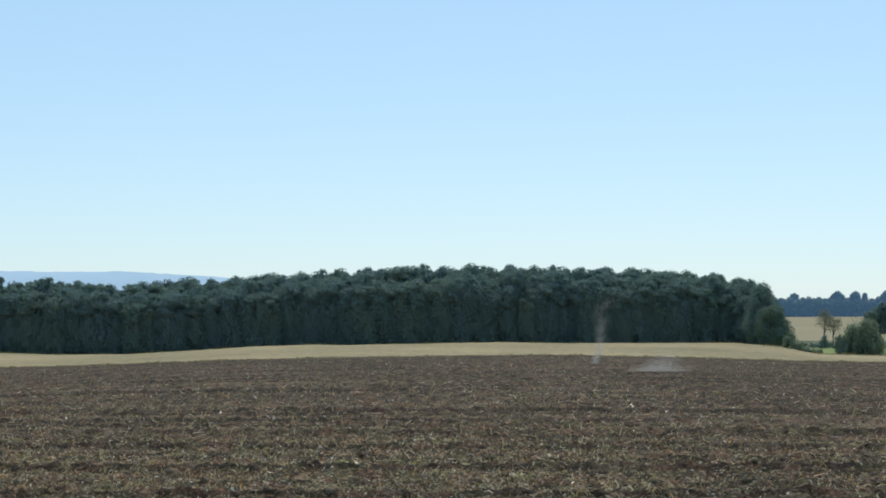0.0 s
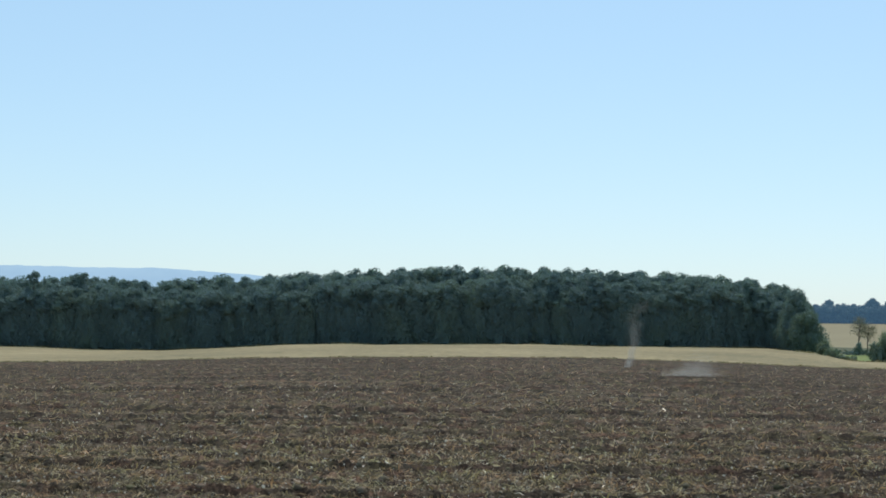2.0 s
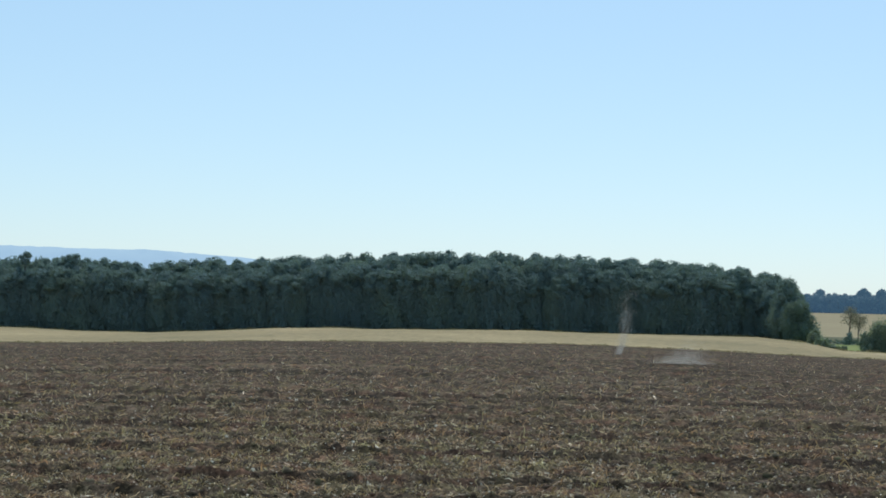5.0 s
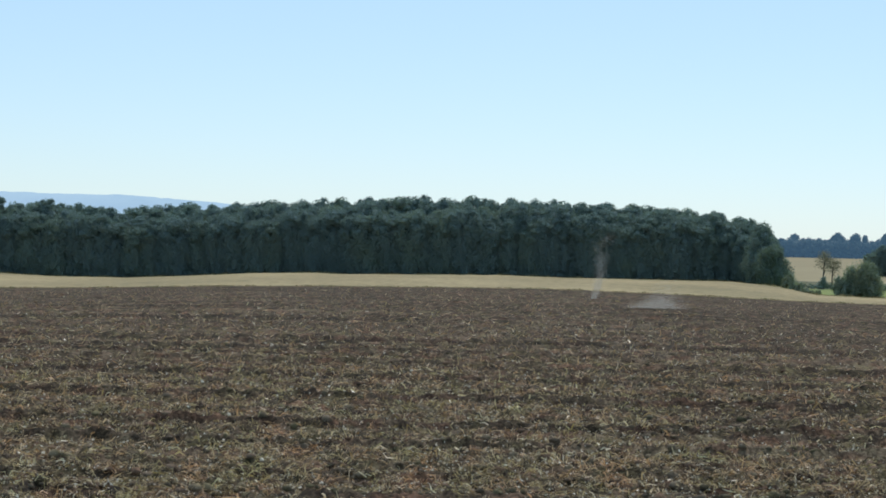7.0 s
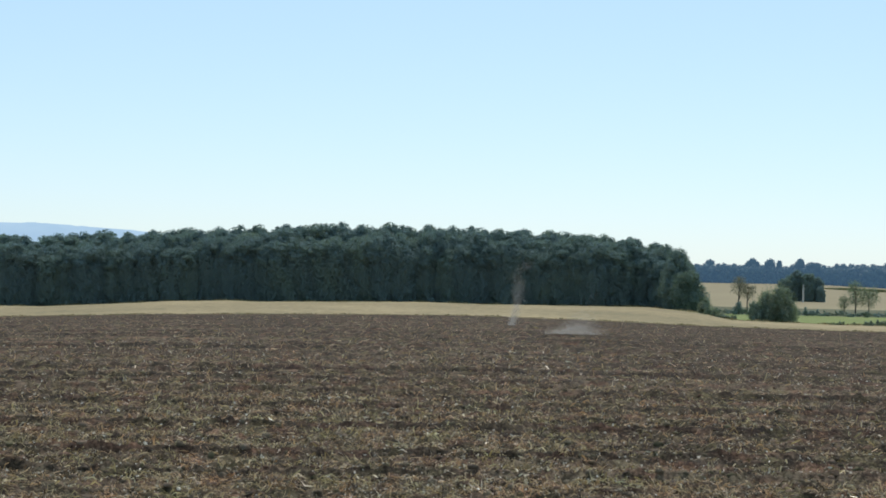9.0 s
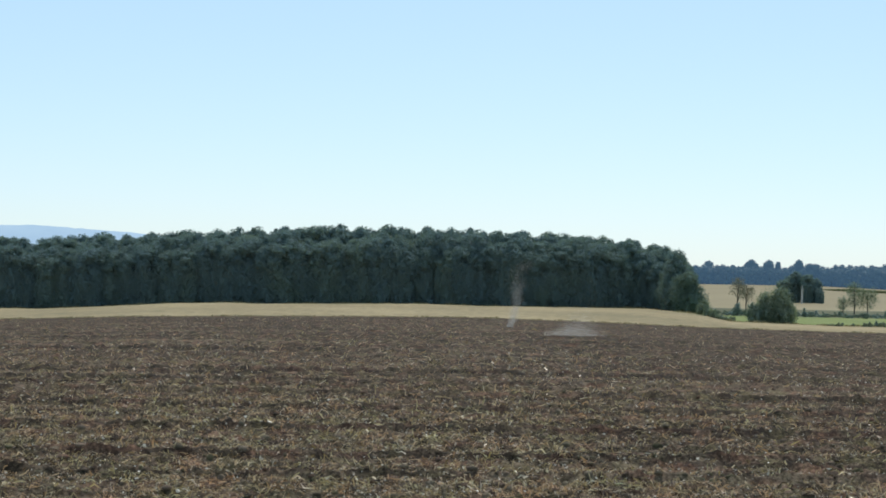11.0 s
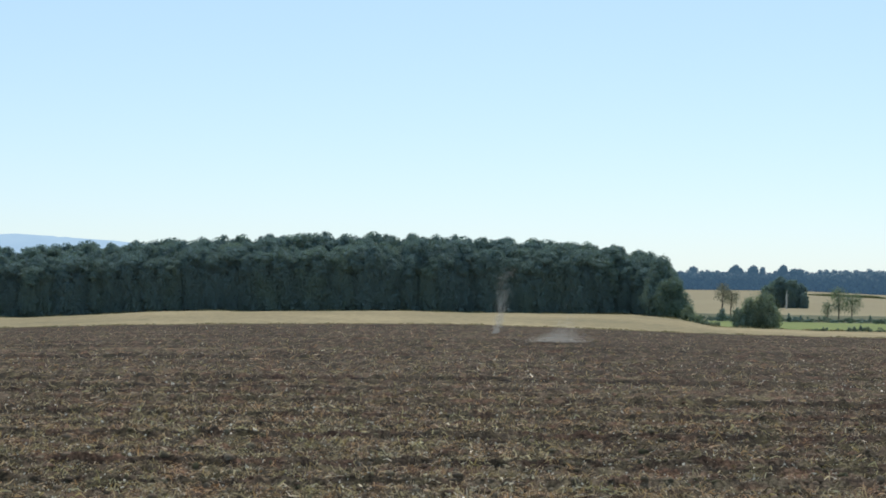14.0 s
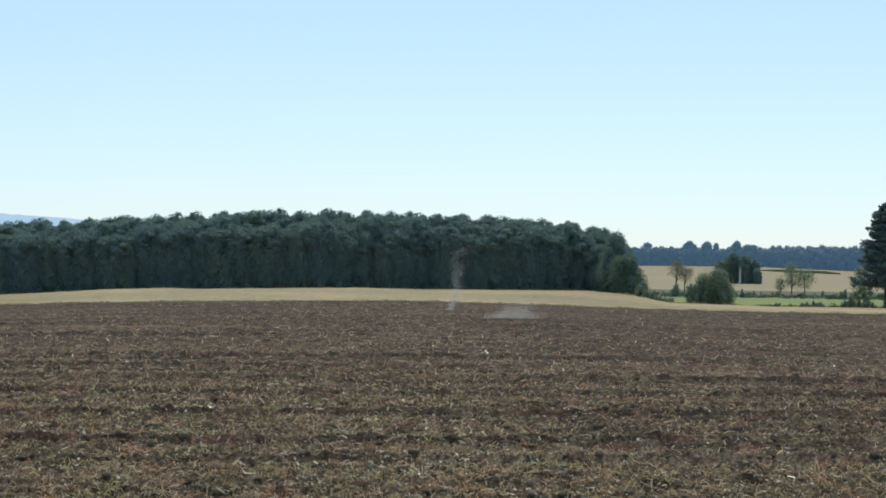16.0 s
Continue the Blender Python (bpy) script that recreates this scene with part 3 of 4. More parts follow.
# ------------------------------------------------------------ the valley beside the wood
def build_valley():
    rng = np.random.default_rng(5)
    big = shrub(1, 7.4, 6.3, LEAF_AIRY, label="large round green bush at the meadow's edge", density=11, lobes=40, dome=0.46)
    big.matrix_basis = stand(big, 12.86, 304)
    pale = shrub(2, 2.8, 3.6, LEAF_PALE, label="paler green bush leaning against a larger one", lobes=14)
    pale.matrix_basis = stand(pale, 12.22, 301)
    sparse = broadleaf(3, 5.0, 2.6, 0.3, 16, 0.15, 7.0, LEAF_DRY, name="sapling", label="thin pale sapling rising behind the large bush", core=0.35, shag=0.2, open_crown=True)
    sparse.matrix_basis = stand(sparse, 12.52, 311)
    # bushes stepping down from the wood's end
    for k, (az, r, w, h) in enumerate(((10.69, 334, 3.3, 3.3), (10.80, 329, 1.9, 1.9), (10.94, 313, 1.7, 1.5), (11.23, 301, 1.7, 1.0), (11.53, 300, 1.5, 1.0), (11.40, 306, 1.2, 0.8), (11.10, 306, 1.2, 1.0))):
        b = shrub(10 + k, w, h, LEAF_AIRY, label="rounded bush in the row below the wood", lobes=14, dome=0.46, leaf=0.1, density=9)
        b["group"] = "bushes below the wood"
        b.matrix_basis = stand(b, az, r)
    # the wood's corner: a lower, paler tree and the outermost tall one
    t = broadleaf(60, 9.8, 7.6, 0.03, 40, 0.2, 7.0, LEAF_PALE, label="lower green tree closing the wood's corner", peak=0.8, shag=0.1, loose=0.5, depth=0.35)
    t.matrix_basis = stand(t, 10.19, 420)
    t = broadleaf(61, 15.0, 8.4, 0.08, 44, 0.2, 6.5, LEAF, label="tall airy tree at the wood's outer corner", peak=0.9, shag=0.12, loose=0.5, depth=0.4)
    t.matrix_basis = stand(t, 9.82, 430, height_of(9.82, 430, 1.33))
    # clump in the far field
    for k, (az, r, h, w) in enumerate(((13.10, 574, 7.4, 4.6), (13.26, 578, 8.6, 4.2), (13.43, 576, 9.9, 4.4), (13.80, 574, 9.0, 4.6), (14.02, 576, 7.8, 4.4), (14.16, 572, 5.0, 3.0))):
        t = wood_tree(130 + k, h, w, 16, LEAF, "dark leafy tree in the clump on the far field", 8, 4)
        t["group"] = "trees of the far clump"
        t.matrix_basis = stand(t, az, r)
    snag = thing("bare_trunk", "pale bleached bare tree trunk in front of a clump", "tree")
    v, f = tube([(0, 0, -0.2), (0.12, 0, 1.9), (0.0, 0.05, 3.8), (0.12, 0, 5.5)], [0.30, 0.26, 0.2, 0.06], 7)
    part("trunk", mesh_from("trunk", v, f, [PALE_BARK], flat=False), snag)
    v, f = tube([(0.02, 0, 3.2), (0.5, 0.1, 4.0), (0.6, 0.1, 4.6)], [0.1, 0.07, 0.02], 5)
    part("branch_stub", mesh_from("branch_stub", v, f, [PALE_BARK], flat=False), snag)
    snag.matrix_basis = stand(snag, 13.63, 560)
    # thin dry pair and the airy trio
    for az, r, h, w in ((11.70, 402, 8.5, 4.0), (11.96, 404, 7.3, 4.4)):
        t = broadleaf(int(az * 100), h, w, 0.5, 18, 0.13, 5.0, LEAF_DRY, label="thin half-bare tree with dry leaves", group="half-bare trees", peak=1.1, core=0.12, shag=0.25, open_crown=True)
        t.matrix_basis = stand(t, az, r)
    u = shrub(31, 2.3, 3.0, LEAF, label="small dark bush at the foot of a half-bare tree", lobes=12)
    u.matrix_basis = stand(u, 11.69, 394)
    u = shrub(32, 1.6, 2.1, LEAF, label="small dark upright bush in the hedge line", lobes=10)
    u.matrix_basis = stand(u, 13.69, 404)
    u = shrub(33, 1.8, 2.4, LEAF_PALE, label="upright bush standing out of the hedge line", lobes=10)
    u.matrix_basis = stand(u, 16.76, 404)
    for az, r, h, w in ((14.87, 434, 4.5, 3.0), (15.2, 436, 7.9, 5.2), (15.6, 438, 6.6, 5.4)):
        t = broadleaf(int(az * 100), h, w, 0.3, 18, 0.14, 5.0, LEAF_AIRY, label="airy small tree with sparse pale leaves on the meadow's far side", group="airy trees", peak=1.0, core=0.15, shag=0.2, open_crown=True)
        t.matrix_basis = stand(t, az, r)
    # hedge along the far side of the meadow
    az = 10.9
    while az < 21:
        w = rng.uniform(1.6, 3.6)
        b = shrub(int(az * 1000), w, rng.uniform(0.7, 1.6), LEAF_PALE if rng.random() < 0.55 else LEAF, label="low hedge bush beyond the meadow", lobes=6, density=5, leaf=0.14)
        b["group"] = "hedge bushes"
        b.matrix_basis = stand(b, az, rng.uniform(399, 424))
        az += rng.uniform(0.07, 0.17)
    # low bushes on the near side
    for k, (az, w, h) in enumerate(((14.36, 1.5, 0.4), (14.6, 1.5, 0.5), (14.80, 1.3, 0.75), (15.18, 1.4, 0.6), (15.48, 1.5, 0.8), (15.68, 1.5, 1.0), (15.86, 1.6, 1.2),
                                    (16.1, 1.9, 1.05), (16.45, 1.7, 0.95), (16.78, 1.6, 1.7), (16.98, 2.1, 2.4), (17.2, 1.6, 1.6), (17.42, 2.0, 1.5), (17.62, 1.6, 1.1))):
        b = shrub(50 + k, w, h, LEAF_AIRY if k % 3 else LEAF_PALE, label="low scrubby bush on the near edge of the meadow", lobes=11, leaf=0.1, density=9)
        b["group"] = "meadow-edge bushes"
        b.matrix_basis = stand(b, az, 300 + rng.uniform(0, 6))


build_valley()


def build_conifer(az, r, height, spread):
    """A tall spruce: whorls of boughs that droop and turn up at the tips, each hung with needle sprays."""
    rng = np.random.default_rng(77)
    root = thing("conifer", "tall dark spruce with layered boughs over a bare lower trunk", "tree")
    v, f = tube([(0, 0, -0.3), (0, 0, height * 0.5), (0, 0, height)], [0.5, 0.3, 0.03], 8)
    part("trunk", mesh_from("trunk", v, f, [BARK], flat=False), root)
    def bough(z1, ang, ln, drop):
        d = np.array([math.cos(ang), math.sin(ang), 0])
        side = np.array([-d[1], d[0], 0])
        n = int(50 + 65 * ln)
        q = rng.uniform(0.12, 1, n) ** 0.8
        p = d * (q * ln)[:, None] + side * (rng.normal(0, 0.15, n) * ln * (0.25 + q * (1.15 - q) * 1.9))[:, None]
        p[:, 2] = z1 - drop * ln * q + 0.17 * ln * q ** 3 - np.abs(rng.normal(0, 0.3, n)) * (0.6 + 0.25 * ln * (1 - q))
        nor = np.tile(np.array([0, 0, 1.0]), (n, 1)) + d * 0.5
        pts = [tuple(d * ln * q_ + np.array([0, 0, z1 - drop * ln * q_ + 0.17 * ln * q_ ** 3])) for q_ in (0, 0.35, 0.7, 1.0)]
        v, f = join([leaf_cards(rng, p, nor, 0.2, 0.3, 0.6), tube(pts, [0.07, 0.05, 0.03, 0.01], 4)])
        part("bough", mesh_from("bough", v, f, [NEEDLE]), root)
    z = 4.9
    while z < height * 0.98:
        reach = spread * max(0.02, 1 - (z - 4.5) / (height - 4.0)) ** 0.55 + 0.25
        turn = rng.uniform(0, 6.28)
        for k in range(8):
            bough(z + rng.uniform(-0.3, 0.3), turn + k * 0.785 + rng.uniform(-0.3, 0.3), reach * rng.uniform(0.6, 1.08), rng.uniform(0.08, 0.28))
        z += rng.uniform(0.5, 0.75) * (0.6 + 0.4 * reach / spread)
    for z, ang, ln in ((4.6, 3.25, 6.2), (4.2, 2.9, 5.6), (3.2, 5.6, 3.0), (2.6, 0.4, 4.0), (3.4, -0.5, 4.4), (2.2, 1.2, 3.6), (3.8, 0.9, 4.6)):
        bough(z, ang, ln, 0.1)
    for k in range(26):                          # short low boughs on the sheltered side
        bough(rng.uniform(0.7, 4.6), rng.uniform(-2.1, 1.2), rng.uniform(2.0, 3.4), 0.15)
    x, y, z = spot(az, r)
    root.matrix_basis = pose(x, y, z)


build_conifer(18.05, 304, 17.3, 5.3)
side_tree = broadleaf(91, 7.4, 4.2, 0.1, 24, 0.16, 5.0, LEAF_AIRY, label="pale leafy tree half hidden behind the spruce", core=0.4)
side_tree.matrix_basis = stand(side_tree, 17.36, 326)

# ------------------------------------------------------------ far wood, corn strip and ridge
FAR_TOP = ((8, 11.3, 12.0, 13.2, 14.3, 15.0, 15.8, 17, 22), (0.90, 0.90, 0.90, 0.88, 0.90, 0.94, 0.97, 0.99, 1.02))


def far_crown(seed, round_head=False):
    """Crown and trunk of a distant tree, 13 m tall."""
    rng = np.random.default_rng(seed)
    blobs = []
    for k in range(13):
        h, ang = (k + rng.uniform(0, 1)) / 13, k * 2.4
        r = rng.uniform(1.4, 2.6)
        reach = (5.2 - r) * (1 - 0.9 * max(0, h - 0.6)) * rng.uniform(0.5, 1)
        blobs.append(((reach * math.cos(ang), reach * math.sin(ang), 0.6 + h * (12.4 - r)), (r, r, r * 0.95)))
    if round_head:
        blobs += [((2.2 * math.cos(k), 2.2 * math.sin(k), 10.2 + 0.3 * math.sin(k * 3)), (2.3, 2.3, 2.2)) for k in range(6)] + [((0, 0, 10.7), (2.6, 2.6, 2.3))]
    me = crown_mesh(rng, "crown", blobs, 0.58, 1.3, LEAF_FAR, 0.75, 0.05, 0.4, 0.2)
    v = np.empty(len(me.vertices) * 3, np.float32)
    me.vertices.foreach_get("co", v)
    f = np.empty(len(me.loops), np.int32)
    me.loops.foreach_get("vertex_index", f)
    bpy.data.meshes.remove(me)
    return [(v.reshape(-1, 3), f.reshape(-1, 3), 0), (*tube([(0, 0, -0.5), (0, 0, 9)], [0.14, 0.06], 5), 1)]


def build_far_wood():
    rng = np.random.default_rng(33)
    pieces, index = [], []
    shapes = [s for k in range(5) for s in far_crown(300 + k)]
    for y, step, share in ((1104, 5.2, 0.86), (1111, 5.6, 0.95), (1120, 6.0, 1.0)):
        x = 168.0
        while x < 420:
            az, r = math.degrees(math.atan2(x, y)), math.hypot(x, y)
            s = height_of(az, r, float(np.interp(az, *FAR_TOP))) * share * rng.uniform(0.95, 1.02) / 13
            q, k = rng.uniform(0, 2 * math.pi), int(rng.integers(5))
            turn = np.array([[math.cos(q), math.sin(q), 0], [-math.sin(q), math.cos(q), 0], [0, 0, 1]])
            wide = s * rng.uniform(0.85, 1.15)
            for v, f, m in shapes[2 * k: 2 * k + 2]:
                pieces.append(((v @ turn) * np.array([wide, wide, s]) + np.array(spot(az, r)), f))
                index.append(np.full(len(f), m))
            x += step * rng.uniform(0.75, 1.3)
    for az, el, wide in ((10.8, 0.97, 0.62), (11.98, 0.95, 0.5), (12.10, 1.04, 0.55), (12.22, 0.94, 0.5), (12.55, 0.97, 0.45), (12.64, 1.02, 0.55), (12.90, 0.99, 0.35), (13.46, 0.95, 0.55), (13.54, 1.05, 0.45), (13.86, 0.94, 0.7), (14.02, 0.93, 0.7)):
        s = height_of(az, 1140, el) / 13
        for v, f, m in far_crown(310 + int(az * 10), True):
            pieces.append((v * np.array([wide * s, wide * s, s]) + np.array(spot(az, 1140)), f))
            index.append(np.full(len(f), m))
    v, f = join(pieces)
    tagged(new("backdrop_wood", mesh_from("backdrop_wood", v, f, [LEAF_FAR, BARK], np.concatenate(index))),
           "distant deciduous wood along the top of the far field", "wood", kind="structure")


build_far_wood()


def build_corn():
    rng = np.random.default_rng(44)
    n = 5000
    az = rng.uniform(14.1, 16.65, n)
    r = 930 + rng.uniform(-9, 9, n) * smooth(az, 14.0, 15.2)
    pts = np.array([spot(p, q) for p, q in zip(az, r)])
    pts[:, 2] += rng.uniform(0.0, 1.0, n) * smooth(az, 13.9, 15.2) * (1 - 0.7 * smooth(az, 16.2, 16.7))
    v, f = leaf_cards(rng, pts, np.tile(np.array([0, -0.6, 0.4]), (n, 1)), 0.4)
    tagged(new("corn_strip", mesh_from("corn_strip", v, f, [CORN])), "strip of standing green corn left in the far field", "crop", kind="stuff")


build_corn()


def build_ridge():
    """A long wooded ridge on the horizon."""
    x = np.linspace(-2600, 900, 220)
    az = np.degrees(np.arctan2(x, 4300))
    top = np.interp(az, (-31, -22, -13.6, -11, -10, -9, -7.3, -5, -2, 12), (1.22, 1.60, 1.63, 1.61, 1.635, 1.585, 1.51, 1.28, 0.7, 0.0))
    z = EYE + np.hypot(x, 4300) * np.tan(np.radians(top)) + 2.2 * value_noise(x * 0.06, x * 0) - 1
    rows = [(4150, 0.0), (4200, 0.45), (4250, 0.8), (4300, 1.0), (4400, 0.9), (4600, 0.4), (4800, 0.0)]
    verts = np.concatenate([np.stack([x * (y / 4300), 0 * x + y, -15 + (z + 15) * k], -1) for y, k in rows])
    m = len(x)
    i, j = np.arange(len(rows) - 1)[:, None], np.arange(m - 1)[None, :]
    faces = np.stack([i * m + j, i * m + j + 1, (i + 1) * m + j + 1, (i + 1) * m + j], -1).reshape(-1, 4)
    tagged(new("backdrop_ridge", mesh_from("backdrop_ridge", verts, faces, [RIDGE], flat=False)), "long wooded ridge, glowing blue to imitate haze", "hill", kind="structure")


build_ridge()


# ------------------------------------------------------------ clods and crop residue on the ploughed field
def scatter(rng, n, near, far):
    """Places on the ploughed field, denser towards the near end of the field, with the ground's height."""
    k = rng.uniform(1 / far, 1 / near, n)
    r, az = 1 / k, rng.uniform(-17.3, 20.8, n)
    round_about = np.arange(n) < n // 12                   # and all about the near corner
    r = np.where(round_about, 23 * np.sqrt(rng.random(n)) + 0.4, r)
    az = np.where(round_about, rng.uniform(-180, 180, n), az)
    r = np.minimum(r, 0.985 * EDGE_NEAR / np.cos(np.radians(np.clip(az, -24, 24))))
    x, y = r * np.sin(np.radians(az)), r * np.cos(np.radians(az))
    return x, y, land(az, r) + furrow(x, y), r


def build_clods():
    rng = np.random.default_rng(55)
    n = 9000
    x, y, z, r = scatter(rng, n, 22, 60)
    size = 0.029 * np.exp(rng.normal(0, 0.45, n)).clip(0.45, 2.2)
    pieces = []
    for big, (sv, sf) in ((False, SPHERE_1), (True, SPHERE_2)):
        pick = (size > 0.055) == big
        m, k = len(sv), int(pick.sum())
        sq = rng.uniform(0.75, 1.35, (k, 1, 3)) * np.array([1.35, 1.2, 0.85])
        jag = rng.uniform(0.62, 1.25, (k, m, 1))
        v = sv[None] * jag * sq * size[pick][:, None, None]
        v += np.stack([x, y, z - 0.15 * size], -1)[pick][:, None, :]
        pieces.append((v.reshape(-1, 3), (sf[None] + (np.arange(k) * m)[:, None, None]).reshape(-1, 3)))
    v, f = join(pieces)
    tagged(new("soil_clods", mesh_from("soil_clods", v, f, [CLOD], flat=False)), "dark crumbly soil clods turned up by the plough", "soil", kind="stuff")


def build_residue():
    rng = np.random.default_rng(66)
    n = 330000
    x, y, z, r = scatter(rng, n, 21, 150)
    patch = 0.5 * value_noise(x * 0.3, y * 0.4 + 11) + 0.35 * value_noise(x * 0.06 + 5, y * 1.1) + 0.45 * value_noise(x * 1.3, y * 0.4) + 0.4 * value_noise(x * 3.6 + 8, y * 0.9)
    keep = patch + rng.uniform(-0.4, 0.4, n) - (0.5 + 0.7 * smooth(r, 45, 90)) * bare_rows(x, y) - 0.6 * pass_ridge(x, y, 0.18, 0.26) > 0.645 - 0.09 * smooth(r, 45, 90) + 0.27 * smooth(np.degrees(np.arctan2(x, np.abs(y))), 2, 15)
    x, y, z, r = x[keep], y[keep], z[keep], r[keep]
    n = len(x)
    ln = 0.077 * np.exp(rng.normal(0, 0.55, n)).clip(0.4, 3.4) * (0.6 + np.minimum(r, 80) / 150)
    wd = ln * rng.uniform(0.025, 0.085, n) * (0.6 + np.minimum(r, 60) / 110)
    ang, tilt = rng.uniform(0, 2 * np.pi, n), np.where(rng.random(n) < 0.09, rng.normal(0.9, 0.35, n), rng.normal(0.12, 0.38, n))
    d = np.stack([np.cos(ang) * np.cos(tilt), np.sin(ang) * np.cos(tilt), np.sin(tilt)], -1)
    s = np.stack([-np.sin(ang), np.cos(ang), rng.normal(0, 0.9, n)], -1)
    s /= np.linalg.norm(s, axis=1, keepdims=True)
    p = np.stack([x, y, z + 0.015 + 0.25 * ln * np.abs(np.sin(tilt)) + 0.02 * rng.random(n)], -1)
    arch = np.stack([0 * x, 0 * x, ln * rng.uniform(-0.05, 0.32, n)], -1) + s * (ln * rng.normal(0, 0.25, n))[:, None]
    L, W = ln[:, None], wd[:, None]
    v = np.stack([p - d * L / 2 - s * W, p - d * L / 2 + s * W, p + arch + s * W * 1.2, p + arch - s * W * 1.2, p + d * L / 2 + s * W * 0.5, p + d * L / 2 - s * W * 0.5], 1).reshape(-1, 3)
    bent = (r < 48) & (ln > 0.06)                           # long scraps near by are bent, the rest straight
    near, rest = np.flatnonzero(bent)[:, None] * 6, np.flatnonzero(~bent)[:, None] * 6
    f = np.concatenate([near + [0, 3, 2, 1], near + [3, 5, 4, 2], rest + [0, 5, 4, 1]])
    tagged(new("crop_residue", mesh_from("crop_residue", v, f, [STRAW])), "scattered curled straw and dry leaf scraps on the soil", "residue", kind="stuff")


def build_chaff():
    """Small bleached chips and husk ends, near white and tilted to imitate sun glints."""
    rng = np.random.default_rng(67)
    n = 14000
    x, y, z, r = scatter(rng, n, 22, 90)
    p = np.stack([x, y, z + 0.03 + 0.03 * rng.random(n)], -1)
    nor = np.stack([rng.normal(0, 0.4, n), rng.normal(-0.45, 0.4, n), 1 + 0 * x], -1)
    v, f = leaf_cards(rng, p, nor, (0.0125 * (0.6 + r / 60))[:, None] * np.exp(rng.normal(0, 0.4, (n, 1))), 0.0, 0.3)
    tagged(new("bleached_chaff", mesh_from("bleached_chaff", v, f, [CHAFF])), "small bleached husk chips strewn over the soil", "residue", kind="stuff")


build_clods()
build_residue()
build_chaff()


def build_large_clods():
    """The biggest clods of the strip nearest to the field's edge, each a piece of its own."""
    rng = np.random.default_rng(56)
    shapes = []
    for _ in range(8):
        v = SPHERE_2[0] * rng.uniform(0.68, 1.2, (len(SPHERE_2[0]), 1)) * np.array([1.25, 1.1, 0.85])
        shapes.append(mesh_from("soil_clod", v, SPHERE_2[1], [CLOD], flat=False))
    for _ in range(300):
        y = 23.0 * math.exp(rng.uniform(0, 0.55))
        x = y * rng.uniform(-0.30, 0.37)
        r, az = math.hypot(x, y), math.degrees(math.atan2(x, y))
        size = rng.uniform(0.045, 0.085)
        z = float(land(np.array(az), np.array(r)) + furrow(np.array(x), np.array(y)))
        ob = part("soil_clod", shapes[int(rng.integers(8))], ground)
        ob.matrix_basis = pose(x, y, z + 0.1 * size, 0, 0, rng.uniform(0, 360)) @ Matrix.Diagonal((size, size, size * rng.uniform(0.7, 1.1), 1))


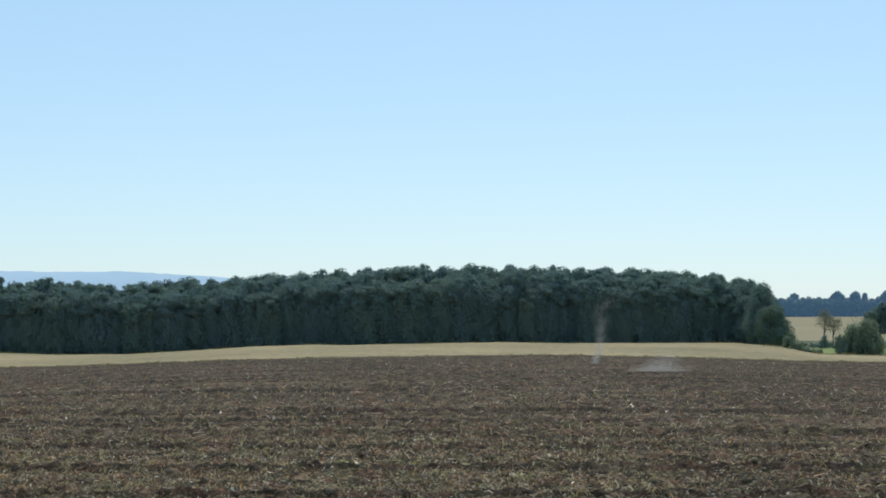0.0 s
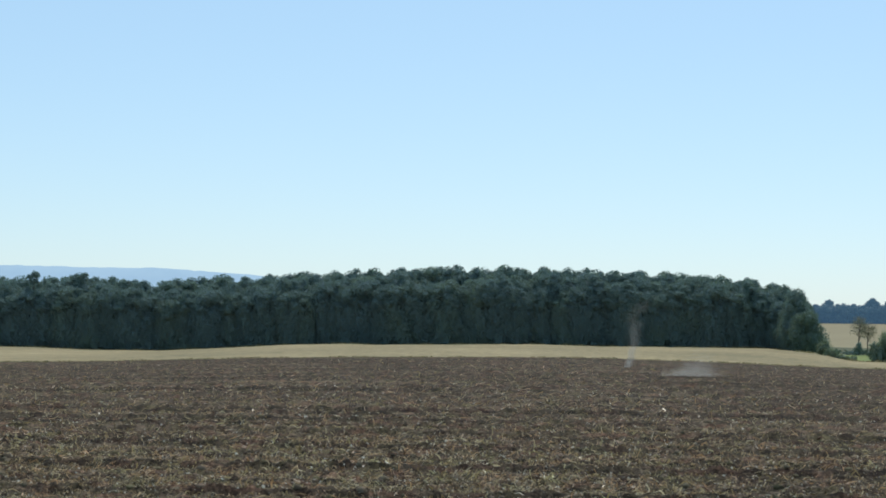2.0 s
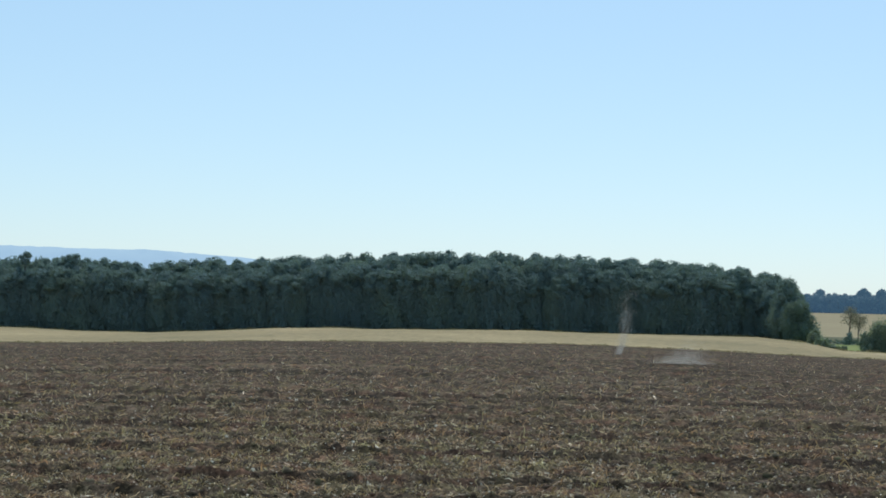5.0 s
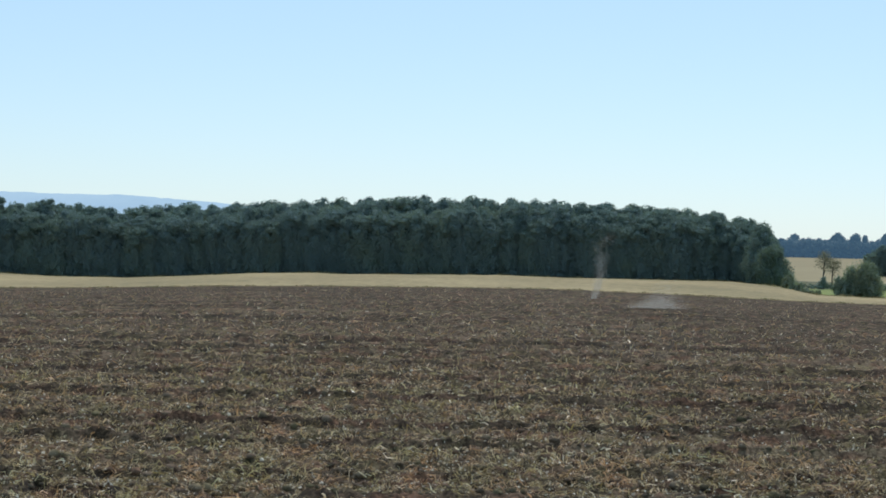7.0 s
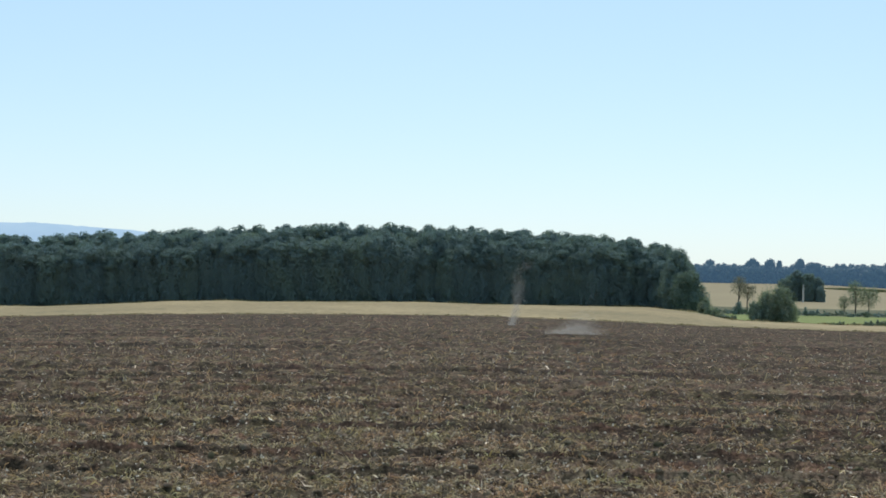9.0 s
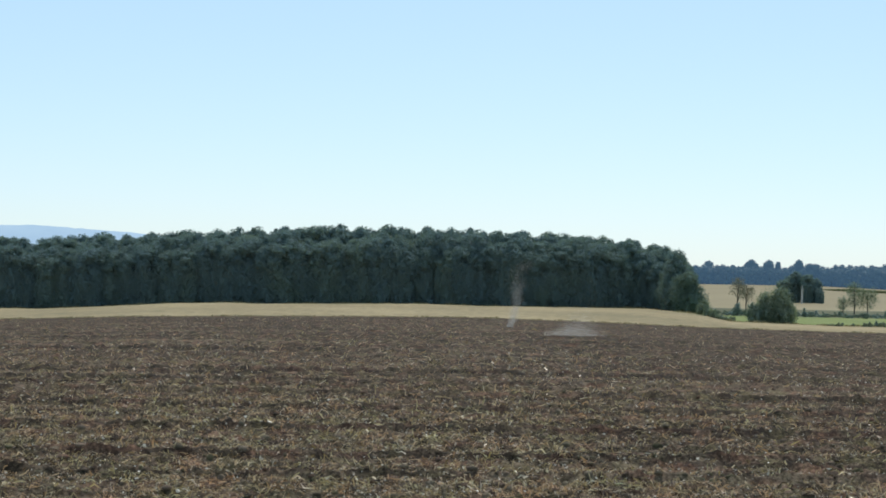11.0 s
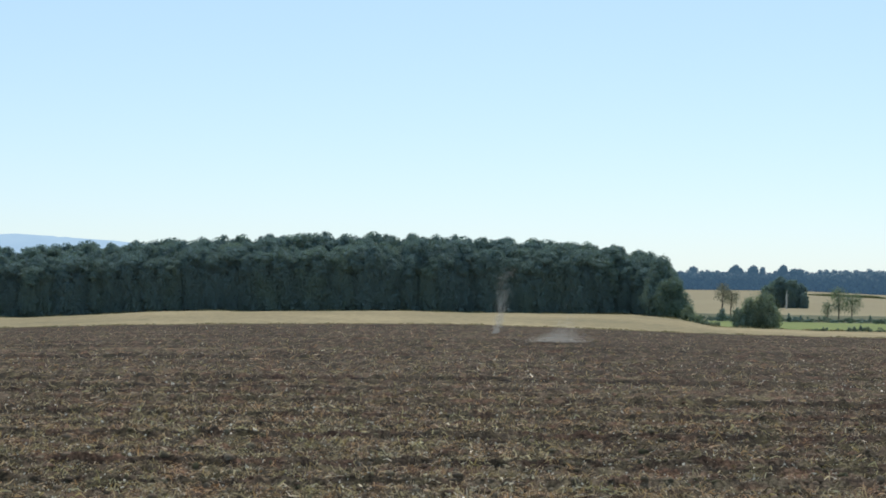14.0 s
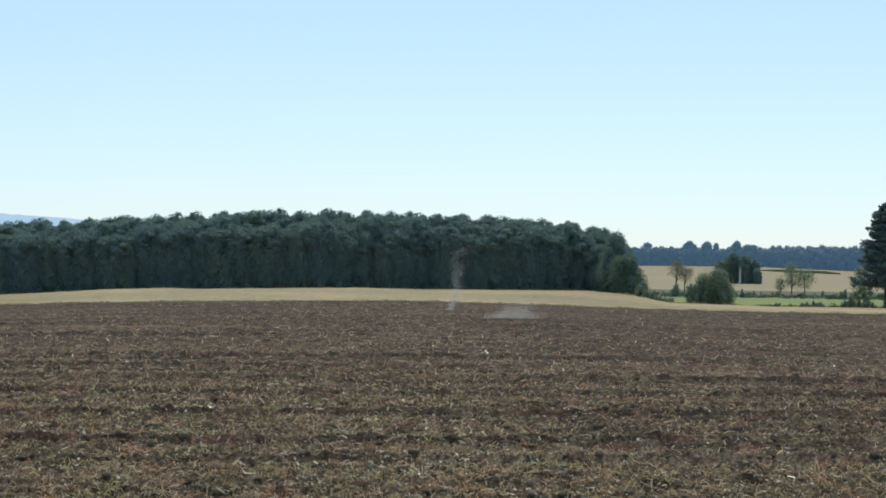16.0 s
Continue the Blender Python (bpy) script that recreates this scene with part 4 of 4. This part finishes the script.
# ------------------------------------------------------------ dry grass where the fields meet
def build_fringe():
    rng = np.random.default_rng(88)
    n = 16000
    az = rng.uniform(-17, 20.5, n)
    c = np.cos(np.radians(az))
    far = rng.random(n) < 0.75
    r2 = (432 + (292 - 432) * smooth(az, 8.8, 11.6)) / c
    r = np.where(far, r2 + rng.normal(0, 1.0, n), EDGE_NEAR / c + rng.normal(0.3, 0.5, n))
    patch = value_noise(az * 4.0, az * 0 + 3) * 0.8 + 0.3
    tall = np.where(far, rng.uniform(0.15, 0.6, n), rng.uniform(0.05, 0.2, n)) * patch
    x, y, z = r * np.sin(np.radians(az)), r * np.cos(np.radians(az)), land(az, r)
    side = rng.uniform(0, 2 * np.pi, n)
    d = np.stack([np.cos(side), np.sin(side), 0 * side], -1) * (0.05 + 0.12 * tall)[:, None]
    p = np.stack([x, y, z - 0.02], -1)
    tip = p + np.stack([rng.normal(0, 0.12, n) * tall, rng.normal(0, 0.12, n) * tall, tall], -1)
    v = np.stack([p - d, p + d, tip], 1).reshape(-1, 3)
    tagged(new("dry_grass", mesh_from("dry_grass", v, np.arange(n * 3).reshape(-1, 3), [DRY_GRASS])), "uneven fringe of dry grass along the field edges", "grass", kind="stuff")


build_fringe()

# ------------------------------------------------------------ dust lifted by the wind from the dry soil
def dust(points, grain, rng, label):
    n = len(points)
    v = points[:, None, :] + grain * rng.uniform(0.6, 1.5, (n, 1, 1)) * rng.normal(0, 1, (n, 3, 3))
    tagged(new("dust_plume", mesh_from("dust_plume", v.reshape(-1, 3), np.arange(n * 3).reshape(-1, 3), [DUST])), label, "dust", kind="stuff")


def build_whirl(az, r, n, rise):
    """Single grains in a thin leaning column that widens and thins out upwards in loose billows."""
    rng = np.random.default_rng(3)
    x, y, z = spot(az, r)
    billow = rng.uniform(0, 1, 26) ** 1.25
    k = rng.integers(0, 26, n)
    h = np.where(rng.random(n) < 0.25, rng.uniform(0, 0.5, n) ** 1.6, np.abs(billow[k] + rng.normal(0, 0.05, n)))
    wide = 0.2 + 0.5 * h
    off = rng.normal(0, 1, 26)[k] * 0.4
    p = np.stack([x + 0.12 * np.sin(h * 5) + 0.95 * h ** 1.3 + wide * (off + rng.normal(0, 0.45, n)),
                  y + wide * rng.normal(0, 0.7, n), z + 0.04 + rise * h], -1)
    dust(p, 0.0052, rng, "thin whirl of pale dust rising from the ploughed soil")


def build_puff(az, r, n):
    """Single grains in a low puff, densest along the soil."""
    rng = np.random.default_rng(4)
    x, y, z = spot(az, r)
    u = rng.normal(0, 0.7, n)
    h = rng.exponential(0.3, n) * (0.4 + np.exp(-(u - 0.2) ** 2)) + 0.12 * np.sin(u * 5 + 1) ** 2 * rng.random(n)
    p = np.stack([x + u + 0.35 * h, y + rng.normal(0, 0.3, n), z + 0.1 + h], -1)
    dust(p, 0.005, rng, "low drifting puff of pale dust over the ploughed soil")


build_whirl(4.7, 130, 30000, 4.4)
build_puff(6.65, 110, 46000)

build_large_clods()
